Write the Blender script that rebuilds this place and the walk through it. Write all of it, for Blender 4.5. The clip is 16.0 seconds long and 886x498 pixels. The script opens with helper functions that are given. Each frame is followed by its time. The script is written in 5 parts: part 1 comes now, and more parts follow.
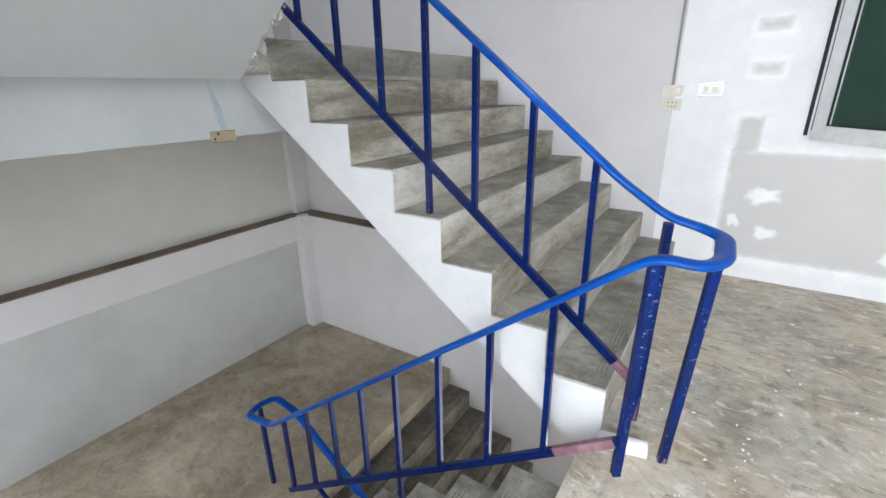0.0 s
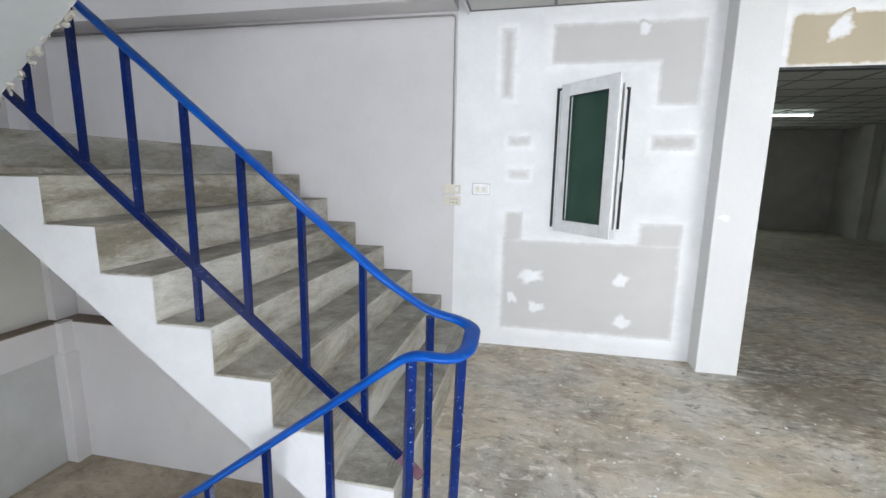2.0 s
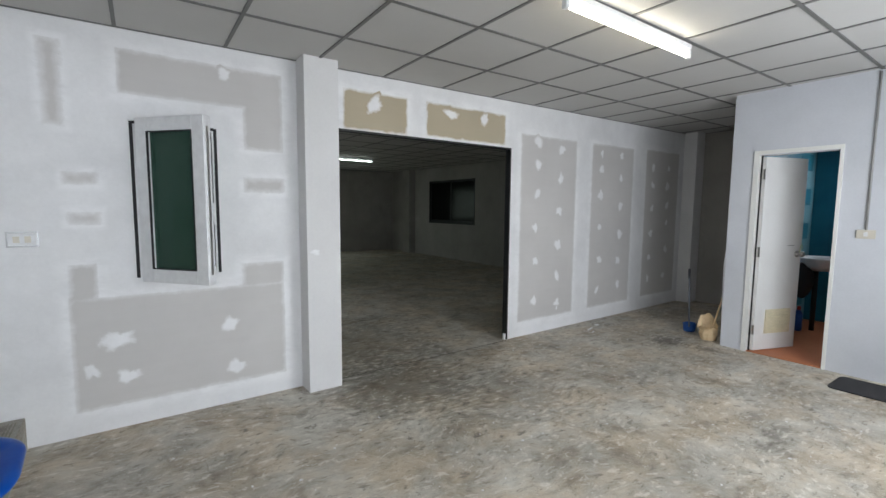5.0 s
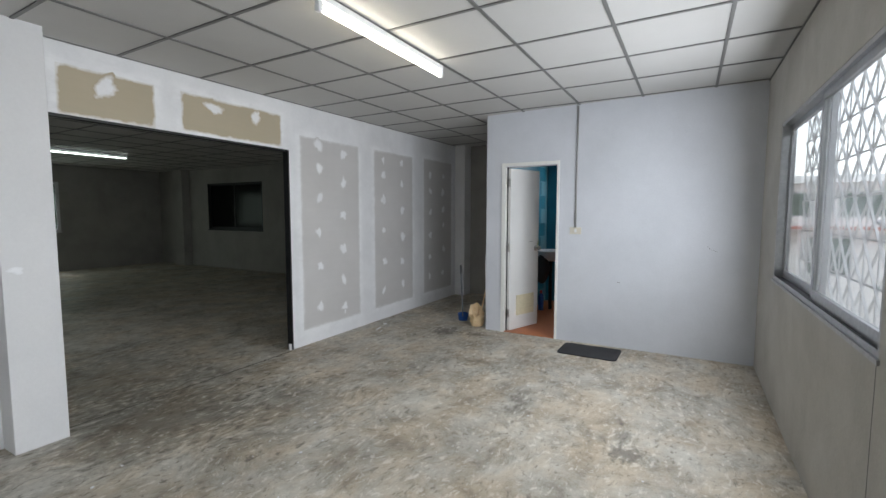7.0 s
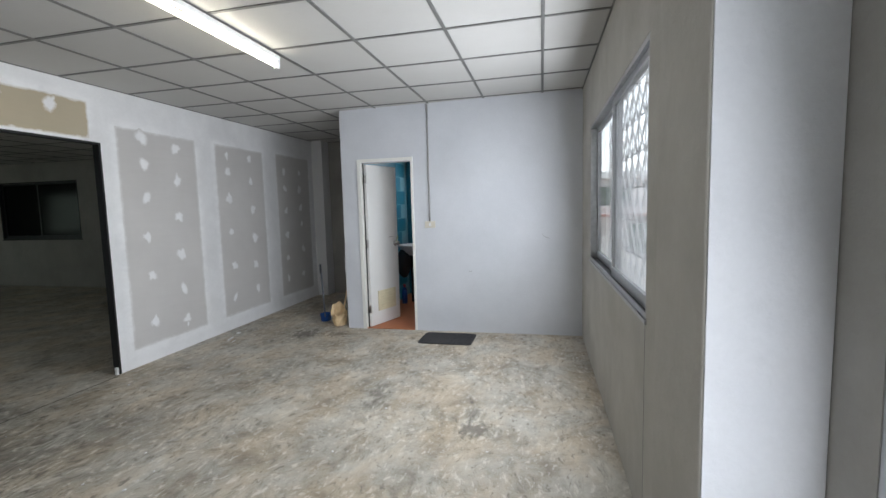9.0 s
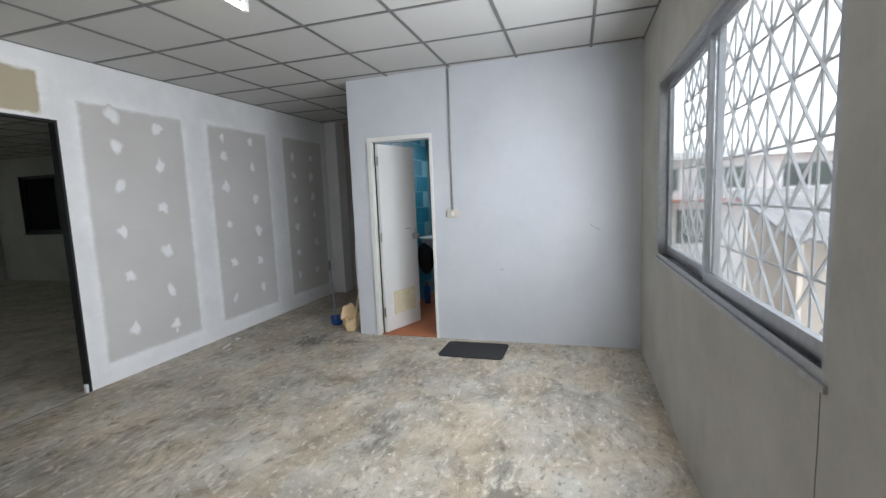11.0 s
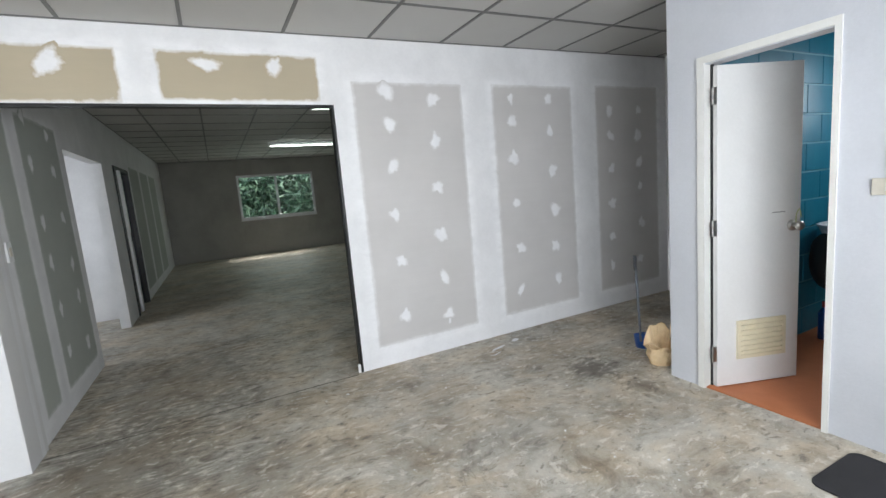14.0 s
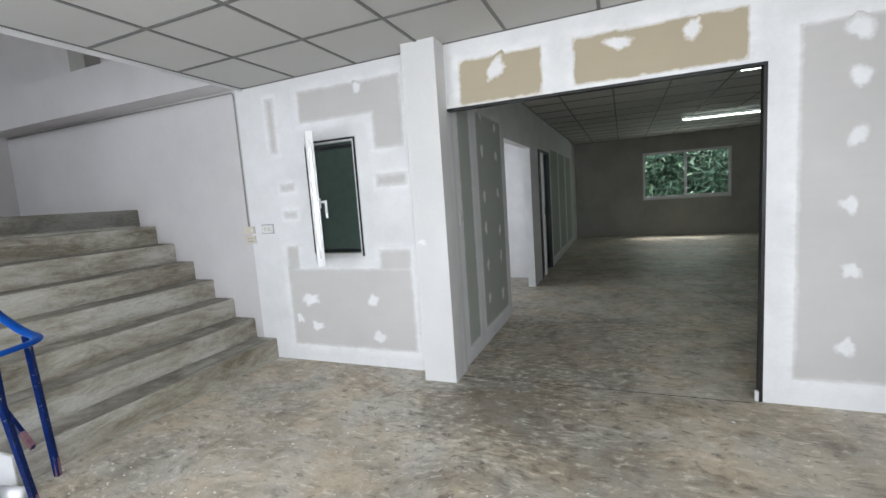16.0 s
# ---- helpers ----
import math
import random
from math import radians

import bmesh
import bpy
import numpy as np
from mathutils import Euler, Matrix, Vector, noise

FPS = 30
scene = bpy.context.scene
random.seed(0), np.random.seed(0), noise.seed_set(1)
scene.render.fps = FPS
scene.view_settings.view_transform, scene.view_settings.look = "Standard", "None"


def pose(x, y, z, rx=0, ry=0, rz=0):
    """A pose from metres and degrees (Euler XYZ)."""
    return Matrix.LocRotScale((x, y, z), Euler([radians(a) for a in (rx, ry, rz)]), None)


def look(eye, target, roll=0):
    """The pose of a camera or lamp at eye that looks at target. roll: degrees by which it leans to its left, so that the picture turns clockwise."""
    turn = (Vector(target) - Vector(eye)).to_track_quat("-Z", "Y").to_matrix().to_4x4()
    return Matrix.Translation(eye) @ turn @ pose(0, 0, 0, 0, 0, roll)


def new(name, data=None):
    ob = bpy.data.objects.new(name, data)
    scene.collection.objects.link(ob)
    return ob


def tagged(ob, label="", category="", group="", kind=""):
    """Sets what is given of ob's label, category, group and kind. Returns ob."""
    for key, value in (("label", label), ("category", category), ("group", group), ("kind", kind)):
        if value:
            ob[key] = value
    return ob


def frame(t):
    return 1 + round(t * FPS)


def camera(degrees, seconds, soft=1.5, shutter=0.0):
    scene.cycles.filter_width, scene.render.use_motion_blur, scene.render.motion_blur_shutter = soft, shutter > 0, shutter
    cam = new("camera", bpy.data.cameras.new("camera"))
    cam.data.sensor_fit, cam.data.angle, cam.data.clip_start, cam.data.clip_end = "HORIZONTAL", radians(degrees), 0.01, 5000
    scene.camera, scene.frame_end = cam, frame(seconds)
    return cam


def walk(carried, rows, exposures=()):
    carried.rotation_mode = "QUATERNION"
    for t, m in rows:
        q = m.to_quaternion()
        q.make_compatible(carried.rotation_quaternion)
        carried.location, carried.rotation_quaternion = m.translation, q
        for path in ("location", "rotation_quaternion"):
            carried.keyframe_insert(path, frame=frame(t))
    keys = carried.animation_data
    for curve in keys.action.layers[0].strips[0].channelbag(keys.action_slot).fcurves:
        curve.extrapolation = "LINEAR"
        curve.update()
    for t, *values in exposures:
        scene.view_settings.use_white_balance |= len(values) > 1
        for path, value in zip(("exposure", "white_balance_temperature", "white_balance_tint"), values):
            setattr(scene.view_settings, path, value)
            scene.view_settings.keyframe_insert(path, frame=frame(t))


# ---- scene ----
cam = camera(90.1, 16.0)
PATH = [
    (0, (0.177, 0.207, 1.193), (-0.852, 1.779, 0.508), -0.9),
    (0.5, (0.193, 0.21, 1.225), (-0.711, 1.915, 0.698), -0.7),
    (1, (0.231, 0.227, 1.254), (-0.5, 2.033, 0.802), 0.0),
    (1.5, (0.291, 0.251, 1.258), (-0.262, 2.134, 0.874), 0.6),
    (2, (0.375, 0.279, 1.275), (-0.02, 2.209, 0.933), 1.0),
    (2.5, (0.391, 0.297, 1.315), (0.278, 2.268, 0.994), 1.6),
    (3, (0.405, 0.29, 1.335), (0.605, 2.259, 1.043), 0.5),
    (3.5, (0.414, 0.264, 1.333), (0.909, 2.185, 1.08), 0.0),
    (4, (0.402, 0.272, 1.349), (1.16, 2.109, 1.122), 0.4),
    (6.5, (0.549, 0.153, 1.352), (2.164, 1.322, 1.189), -0.1),
    (7, (0.57, 0.116, 1.339), (2.313, 1.084, 1.179), 0.1),
    (7.5, (0.59, 0.065, 1.33), (2.429, 0.836, 1.17), 0.4),
    (8, (0.603, 0.024, 1.331), (2.507, 0.615, 1.166), 0.2),
    (8.5, (0.614, -0.01, 1.332), (2.549, 0.463, 1.159), -0.9),
    (9, (0.612, -0.032, 1.332), (2.555, 0.404, 1.15), -1.5),
    (11.5, (1.64, 0.12, 1.274), (3.498, 0.818, 1.03), -3.0),
    (12, (1.906, 0.177, 1.257), (3.686, 1.055, 1.007), -3.6),
    (12.5, (2.191, 0.236, 1.278), (3.856, 1.311, 1.011), -3.7),
    (13, (2.382, 0.282, 1.287), (3.872, 1.586, 1.006), -4.2),
    (13.5, (2.647, 0.277, 1.321), (3.832, 1.863, 1.038), -5.2),
    (14, (2.775, 0.348, 1.314), (3.659, 2.122, 1.039), -4.9),
    (14.5, (2.847, 0.408, 1.323), (3.409, 2.308, 1.052), -3.2),
    (15, (2.861, 0.475, 1.319), (2.99, 2.454, 1.059), -3.1),
    (15.5, (2.86, 0.485, 1.327), (2.511, 2.439, 1.084), -3.7),
    (16, (2.851, 0.493, 1.336), (2.092, 2.328, 1.1), -4.0),
]
walk(cam, [(t, look(eye, target, roll)) for t, eye, target, roll in PATH],
     exposures=[(0, 2.16), (2, 2.04), (3, 1.91), (4, 1.62), (6.5, 1.22), (9, 1.30), (11.5, 1.36), (12, 1.42), (12.5, 1.54), (13, 1.88), (14, 1.85), (15, 1.8), (16, 1.8)])

# ---- world, sun, sky light, added fill ----
world = bpy.data.worlds.new("world")
scene.world = world
world.use_nodes = True
sky = world.node_tree.nodes.new("ShaderNodeTexSky")
sky.sky_type, sky.sun_disc = "NISHITA", False
sky.sun_elevation, sky.sun_rotation = radians(62), radians(20)
sky.dust_density, sky.ozone_density = 2.0, 0.6
world.node_tree.nodes["Background"].inputs[1].default_value = 0.15
cloud = world.node_tree.nodes.new("ShaderNodeMix")
cloud.data_type = "RGBA"
cloud.inputs["Factor"].default_value = 0.65
cloud.inputs["B"].default_value = (8.6, 9.0, 9.4, 1)
world.node_tree.links.new(sky.outputs[0], cloud.inputs["A"])
world.node_tree.links.new(cloud.outputs["Result"], world.node_tree.nodes["Background"].inputs[0])

sun = new("sun", bpy.data.lights.new("sun", "SUN"))
sun.data.energy, sun.data.angle, sun.data.color = 0.8, radians(20), (1, 0.97, 0.93)
sun.matrix_world = look((3, 8, 16), (0, 0, 0))


def window_light(name, place, target, w, h, power, colour=(0.885, 0.93, 1.0), spread=180):
    lamp = new(name, bpy.data.lights.new(name, "AREA"))
    lamp.data.shape, lamp.data.size, lamp.data.size_y = "RECTANGLE", w, h
    lamp.data.energy, lamp.data.color, lamp.data.spread = power, colour, radians(spread)
    lamp.matrix_world = look(place, target)
    return lamp


window_light("sky_light_big_window", (3.47, -0.375, 1.42), (3.4, 3, 1.25), 1.96, 1.02, 21)
window_light("sky_light_stair_window", (0.5, -0.545, 1.27), (0.5, 3, 0.5), 1.15, 1.5, 14)
window_light("sky_light_back_window", (4.25, 12.45, 1.45), (4.25, 10.0, 0.8), 1.8, 1.0, 2.2, (0.82, 1.0, 0.88))
window_light("sky_light_upper_landing", (-2.8, -0.55, 3.3), (-2.4, 3, 1.3), 1.5, 1.1, 6)
# Added fill for the lower landing; no window is known there.
window_light("fill_light_lower_landing", (-2.8, -0.55, -0.25), (-2.3, 3, -0.9), 1.5, 1.2, 2.2, spread=130)
window_light("sky_light_side_room", (-0.15, 6.0, 1.45), (3, 6.3, 1.0), 1.1, 1.0, 3.0)
# Added fill for the bathroom, whose own light source is unseen.
window_light("fill_light_bathroom", (7.22, 1.3, 1.8), (5, 1.6, 0.6), 0.5, 0.5, 2.0)


# ---- materials ----
def nodes_of(name):
    m = bpy.data.materials.new(name)
    m.use_nodes = True
    t = m.node_tree
    return m, t, t.nodes["Principled BSDF"]


def add(t, kind, **values):
    n = t.nodes.new(kind)
    for k, v in values.items():
        if k in n.inputs:
            n.inputs[k].default_value = v
    return n


def coords(t, scale=(1, 1, 1)):
    g = t.nodes.new("ShaderNodeNewGeometry")
    m = t.nodes.new("ShaderNodeMapping")
    m.inputs["Scale"].default_value = scale
    t.links.new(g.outputs["Position"], m.inputs["Vector"])
    return m.outputs["Vector"]


def noise_tex(t, vec, scale, detail=6, rough=0.6, distort=0.0):
    n = add(t, "ShaderNodeTexNoise", Scale=scale, Detail=detail, Roughness=rough, Distortion=distort)
    t.links.new(vec, n.inputs["Vector"])
    return n.outputs["Fac"]


def ramp(t, fac, *stops):
    r = t.nodes.new("ShaderNodeValToRGB")
    while len(r.color_ramp.elements) < len(stops):
        r.color_ramp.elements.new(0.5)
    for e, (p, c) in zip(r.color_ramp.elements, stops):
        e.position = p
        e.color = (*c, 1) if len(c) == 3 else c
    t.links.new(fac, r.inputs["Fac"])
    return r.outputs["Color"]


def mix(t, a, b, fac, mode="MIX"):
    m = t.nodes.new("ShaderNodeMix")
    m.data_type, m.blend_type = "RGBA", mode
    for sock, v in ((m.inputs["Factor"], fac), (m.inputs["A"], a), (m.inputs["B"], b)):
        if hasattr(v, "is_linked") or hasattr(v, "links"):
            t.links.new(v, sock)
        elif isinstance(v, tuple):
            sock.default_value = (*v, 1)
        else:
            sock.default_value = v
    return m.outputs["Result"]


def bump(t, b, height, strength, distance=0.01):
    n = add(t, "ShaderNodeBump", Strength=strength, Distance=distance)
    t.links.new(height, n.inputs["Height"])
    t.links.new(n.outputs["Normal"], b.inputs["Normal"])


def painted(name, low, high, rough=0.75, scale=1.2, grain=60, relief=0.25, stain=None):
    """A painted or plastered surface: blotches at one scale, grain at another."""
    m, t, b = nodes_of(name)
    v = coords(t)
    c = ramp(t, noise_tex(t, v, scale, 8, 0.65), (0.3, low), (0.7, high))
    fine = noise_tex(t, v, grain, 4, 0.7)
    c = mix(t, c, ramp(t, fine, (0.3, (0.92, 0.92, 0.92)), (0.7, (1, 1, 1))), 0.5, "MULTIPLY")
    if stain:
        spot = noise_tex(t, coords(t, (1, 1, 0.35)), 2.6, 9, 0.75, 0.6)
        c = mix(t, c, stain, ramp(t, spot, (0.56, (0, 0, 0)), (0.78, (0.55, 0.55, 0.55))))
    t.links.new(c, b.inputs["Base Color"])
    b.inputs["Roughness"].default_value = rough
    bump(t, b, fine, relief, 0.004)
    return m


def concrete(name, dark, mid, light, rough=(0.35, 0.7), scale=1.5, spots=(), swirled=0.6, scuffed=0.6, stretch=(1, 1, 1)):
    """Trowelled cement: broad stains, swirled trowel marks, pale scuffs and grain."""
    m, t, b = nodes_of(name)
    v = coords(t, stretch)
    big = noise_tex(t, v, scale, 12, 0.72, 0.4)
    c = ramp(t, big, (0.38, dark), (0.5, mid), (0.61, light))
    swirl = noise_tex(t, coords(t, tuple(p * q for p, q in zip(stretch, (1.0, 1.7, 1.0)))), scale * 3.2, 12, 0.78, 1.3)
    c = mix(t, c, ramp(t, swirl, (0.40, (0.52, 0.49, 0.45)), (0.50, (0.92, 0.91, 0.90)), (0.62, (1, 1, 1))), swirled, "MULTIPLY")
    scuff = noise_tex(t, coords(t, tuple(p * q for p, q in zip(stretch, (1.6, 1.0, 1.0)))), scale * 8, 12, 0.82, 0.9)
    c = mix(t, c, tuple(min(1, 1.35 * k) for k in light), ramp(t, scuff, (0.55, (0, 0, 0)), (0.68, (scuffed,) * 3)))
    c = mix(t, c, tuple(0.55 * k for k in dark), ramp(t, scuff, (0.30, (scuffed,) * 3), (0.42, (0, 0, 0))))
    for x, y, size in spots:
        d = t.nodes.new("ShaderNodeVectorMath")
        d.operation = "DISTANCE"
        t.links.new(coords(t), d.inputs[0])
        d.inputs[1].default_value = (x, y, 0)
        k = add(t, "ShaderNodeMath")
        k.operation = "MULTIPLY_ADD"
        t.links.new(scuff, k.inputs[0])
        k.inputs[1].default_value = size * 2.2
        t.links.new(d.outputs["Value"], k.inputs[2])
        c = mix(t, c, tuple(0.45 * q for q in dark), ramp(t, k.outputs[0], (size * 1.2, (0.65, 0.65, 0.65)), (size * 2.1, (0, 0, 0))))
    fine = noise_tex(t, v, 110, 5, 0.8)
    c = mix(t, c, ramp(t, fine, (0.32, (0.68, 0.68, 0.68)), (0.62, (1, 1, 1))), 0.7, "MULTIPLY")
    t.links.new(c, b.inputs["Base Color"])
    r = ramp(t, swirl, (0.35, (rough[0],) * 3), (0.65, (rough[1],) * 3))
    t.links.new(r, b.inputs["Roughness"])
    bump(t, b, scuff, 0.15, 0.006)
    return m


def add_math(t, op, a, b):
    k = t.nodes.new("ShaderNodeMath")
    k.operation = op
    for sock, v in zip(k.inputs, (a, b)):
        if hasattr(v, "links"):
            t.links.new(v, sock)
        else:
            sock.default_value = v
    return k.outputs[0]


def swirled(t, vec, scale, amount):
    """Coordinates pushed about by slow noise, for curved trowel strokes."""
    n = add(t, "ShaderNodeTexNoise", Scale=scale, Detail=2, Roughness=0.5)
    t.links.new(vec, n.inputs["Vector"])
    k = t.nodes.new("ShaderNodeVectorMath")
    k.operation = "MULTIPLY_ADD"
    t.links.new(n.outputs["Color"], k.inputs[0])
    k.inputs[1].default_value = (amount, amount, 0)
    t.links.new(vec, k.inputs[2])
    return k.outputs[0]


def stretched(t, vec, turn, scale):
    m = t.nodes.new("ShaderNodeMapping")
    m.inputs["Rotation"].default_value, m.inputs["Scale"].default_value = (0, 0, turn), scale
    t.links.new(vec, m.inputs["Vector"])
    return m.outputs["Vector"]


def cement_floor(name, dark, mid, light, spots):
    """Hand-trowelled cement: grey and brown clouds, curved trowel strokes, flaked skin, hair cracks, pits and worn spots."""
    m, t, b = nodes_of(name)
    v = coords(t)
    bent = swirled(t, v, 1.6, 0.22)
    cloud = noise_tex(t, v, 1.1, 8, 0.62, 0.3)
    patch = noise_tex(t, bent, 3.6, 15, 0.76, 0.25)
    stroke = noise_tex(t, stretched(t, bent, 0.6, (1.0, 2.2, 1.0)), 4.6, 13, 0.74, 0.7)
    skin = noise_tex(t, stretched(t, bent, 0.2, (1.0, 1.8, 1.0)), 13, 10, 0.68, 0.4)
    c = ramp(t, patch, (0.37, dark), (0.45, tuple(0.4 * p + 0.6 * q for p, q in zip(dark, mid))), (0.52, mid), (0.67, light))
    warm = noise_tex(t, stretched(t, bent, 1.1, (1.0, 1.3, 1.0)), 2.0, 9, 0.66, 0.2)
    c = mix(t, c, ramp(t, warm, (0.40, (1.0, 0.92, 0.79)), (0.58, (0.96, 0.98, 0.96))), 1.0, "MULTIPLY")
    c = mix(t, c, ramp(t, cloud, (0.36, (0.66, 0.655, 0.65)), (0.58, (1, 1, 1))), 0.8, "MULTIPLY")
    c = mix(t, c, ramp(t, stroke, (0.36, (0.66, 0.65, 0.63)), (0.46, (0.94, 0.94, 0.93)), (0.6, (1, 1, 1))), 0.85, "MULTIPLY")
    c = mix(t, c, tuple(min(1, 1.12 * k) for k in light), ramp(t, skin, (0.565, (0, 0, 0)), (0.585, (0.35,) * 3), (0.66, (0.65,) * 3)))
    c = mix(t, c, tuple(0.6 * k for k in dark), ramp(t, skin, (0.34, (0.8,) * 3), (0.39, (0.45,) * 3), (0.415, (0, 0, 0))))
    vein = noise_tex(t, bent, 1.5, 7, 0.62, 0.8)
    ridge = add_math(t, "ABSOLUTE", add_math(t, "SUBTRACT", vein, 0.5), 0.0)
    thin = add_math(t, "MULTIPLY", ramp(t, ridge, (0.0, (0.5,) * 3), (0.008, (0.25,) * 3), (0.018, (0, 0, 0))), ramp(t, cloud, (0.38, (1, 1, 1)), (0.47, (0, 0, 0))))
    c = mix(t, c, tuple(0.4 * k for k in dark), thin)
    scrape = noise_tex(t, stretched(t, v, 1.0, (1.0, 5.0, 1.0)), 5.5, 10, 0.7, 1.2)
    c = mix(t, c, tuple(0.55 * k for k in dark), ramp(t, scrape, (0.315, (0.8,) * 3), (0.355, (0, 0, 0))))
    c = mix(t, c, (0.72, 0.69, 0.63), ramp(t, scrape, (0.665, (0, 0, 0)), (0.70, (0.6,) * 3)))
    pit = noise_tex(t, v, 42, 8, 0.7, 0.3)
    c = mix(t, c, tuple(0.4 * k for k in dark), ramp(t, pit, (0.265, (0.8,) * 3), (0.305, (0, 0, 0))))
    c = mix(t, c, (0.74, 0.72, 0.68), ramp(t, pit, (0.705, (0, 0, 0)), (0.74, (0.75,) * 3)))
    for x, y, size, deep in spots:
        d = t.nodes.new("ShaderNodeVectorMath")
        d.operation = "DISTANCE"
        t.links.new(v, d.inputs[0])
        d.inputs[1].default_value = (x, y, 0)
        reach = add_math(t, "DIVIDE", d.outputs["Value"], size)
        ragged = add_math(t, "ADD", reach, add_math(t, "MULTIPLY", add_math(t, "SUBTRACT", skin, 0.5), 6.0))
        near = add_math(t, "SUBTRACT", 1.0, add_math(t, "MULTIPLY", ragged, 0.6))
        c = mix(t, c, tuple(0.42 * q for q in dark), ramp(t, near, (0.12, (0, 0, 0)), (0.40, (deep * 0.6,) * 3), (0.7, (deep,) * 3)))
    fine = noise_tex(t, v, 140, 5, 0.8)
    c = mix(t, c, ramp(t, fine, (0.30, (0.76, 0.76, 0.76)), (0.62, (1, 1, 1))), 0.6, "MULTIPLY")
    t.links.new(c, b.inputs["Base Color"])
    t.links.new(ramp(t, skin, (0.36, (0.74,) * 3), (0.5, (0.46,) * 3), (0.62, (0.64,) * 3)), b.inputs["Roughness"])
    bump(t, b, add_math(t, "ADD", skin, add_math(t, "MULTIPLY", pit, 0.4)), 0.45, 0.008)
    return m


def metal(name, colour, rough=0.35, metallic=1.0):
    m, t, b = nodes_of(name)
    c = ramp(t, noise_tex(t, coords(t), 30, 5), (0.3, tuple(0.8 * k for k in colour)), (0.7, colour))
    t.links.new(c, b.inputs["Base Color"])
    b.inputs["Metallic"].default_value, b.inputs["Roughness"].default_value = metallic, rough
    return m


def plain(name, colour, rough=0.5, metallic=0.0):
    m, t, b = nodes_of(name)
    c = ramp(t, noise_tex(t, coords(t), 18, 6), (0.3, tuple(0.86 * k for k in colour)), (0.7, colour))
    t.links.new(c, b.inputs["Base Color"])
    b.inputs["Roughness"].default_value, b.inputs["Metallic"].default_value = rough, metallic
    return m


def glass(name, colour, rough=0.02):
    m, t, b = nodes_of(name)
    b.inputs["Base Color"].default_value = (*colour, 1)
    b.inputs["Transmission Weight"].default_value, b.inputs["Roughness"].default_value, b.inputs["IOR"].default_value = 1, rough, 1.3
    return m


def glow(name, colour, strength):
    m, t, b = nodes_of(name)
    b.inputs["Emission Color"].default_value, b.inputs["Emission Strength"].default_value = (*colour, 1), strength
    return m


SPOTS = ((4.92, 2.50, 0.13, 0.8), (4.96, 2.14, 0.08, 0.6), (3.14, 0.365, 0.085, 0.75), (3.34, 0.41, 0.06, 0.45), (3.55, 0.46, 0.05, 0.4), (3.69, 1.14, 0.05, 0.55), (3.55, 1.13, 0.06, 0.55), (3.38, 1.12, 0.06, 0.5), (3.15, 1.09, 0.04, 0.4), (2.99, 1.08, 0.04, 0.4), (2.1, 3.1, 0.45, 0.5), (2.7, 2.5, 0.35, 0.35), (2.3, 4.2, 0.6, 0.4))
FLOOR = cement_floor("polished_cement", (0.36, 0.318, 0.265), (0.59, 0.55, 0.49), (0.735, 0.70, 0.64), SPOTS)
STEP = concrete("step_cement", (0.23, 0.205, 0.155), (0.45, 0.425, 0.355), (0.60, 0.595, 0.55), (0.5, 0.8), 2.6, (), 0.6, 0.4, (1.0, 0.35, 1.5))
# Step cement with the unlit stairwell's shade put into its colour.
SHADED_STEP = concrete("shade_darkened_cement", (0.075, 0.065, 0.05), (0.15, 0.135, 0.11), (0.25, 0.23, 0.19), (0.5, 0.8), 3.2, (), 0.5, 0.5)
# Tread tops, darker than the risers.
TREAD = concrete("dark_tread_cement", (0.165, 0.153, 0.127), (0.285, 0.272, 0.235), (0.42, 0.405, 0.36), (0.45, 0.75), 3.6, (), 0.5, 0.5)
NOSING = concrete("worn_nosing_cement", (0.16, 0.15, 0.12), (0.24, 0.23, 0.19), (0.33, 0.31, 0.26), (0.5, 0.8), 5, (), 0.4, 0.4)
WALL = painted("white_wall_paint", (0.68, 0.68, 0.68), (0.75, 0.75, 0.75))
STAIR_WALL = painted("stair_wall_paint", (0.60, 0.58, 0.585), (0.68, 0.66, 0.665), 0.75, 1.2, 60, 0.25, (0.53, 0.515, 0.51))
GREY_WALL = painted("weathered_grey_plaster", (0.33, 0.32, 0.295), (0.44, 0.43, 0.405), 0.85, 1.6, 70, 0.4, (0.25, 0.24, 0.21))
SOUTH_WALL = painted("grey_skim_plaster", (0.41, 0.395, 0.36), (0.53, 0.515, 0.48), 0.85, 2.2, 45, 0.5, (0.31, 0.30, 0.275))
STREAKED = painted("streaked_white_paint", (0.70, 0.71, 0.74), (0.80, 0.81, 0.84), 0.7, 1.8, 60, 0.3, (0.48, 0.49, 0.50))
LOWER_WALL = painted("grey_lower_paint", (0.44, 0.445, 0.44), (0.56, 0.565, 0.56), 0.75, 1.5, 60, 0.3, (0.38, 0.375, 0.36))
UNDER_WALL = painted("warm_grey_wall_paint", (0.58, 0.57, 0.53), (0.66, 0.65, 0.61), 0.75, 1.5, 60, 0.3)
BATH_WALL = painted("pale_blue_grey_paint", (0.58, 0.60, 0.64), (0.665, 0.685, 0.73), 0.7, 1.6, 60, 0.3)
COMPOUND = painted("joint_compound", (0.73, 0.735, 0.745), (0.84, 0.845, 0.855), 0.8, 3.0, 50, 0.1)
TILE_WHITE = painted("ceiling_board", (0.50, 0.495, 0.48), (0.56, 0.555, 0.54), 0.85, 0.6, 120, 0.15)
TBAR = plain("grey_ceiling_bar", (0.16, 0.16, 0.155), 0.5)
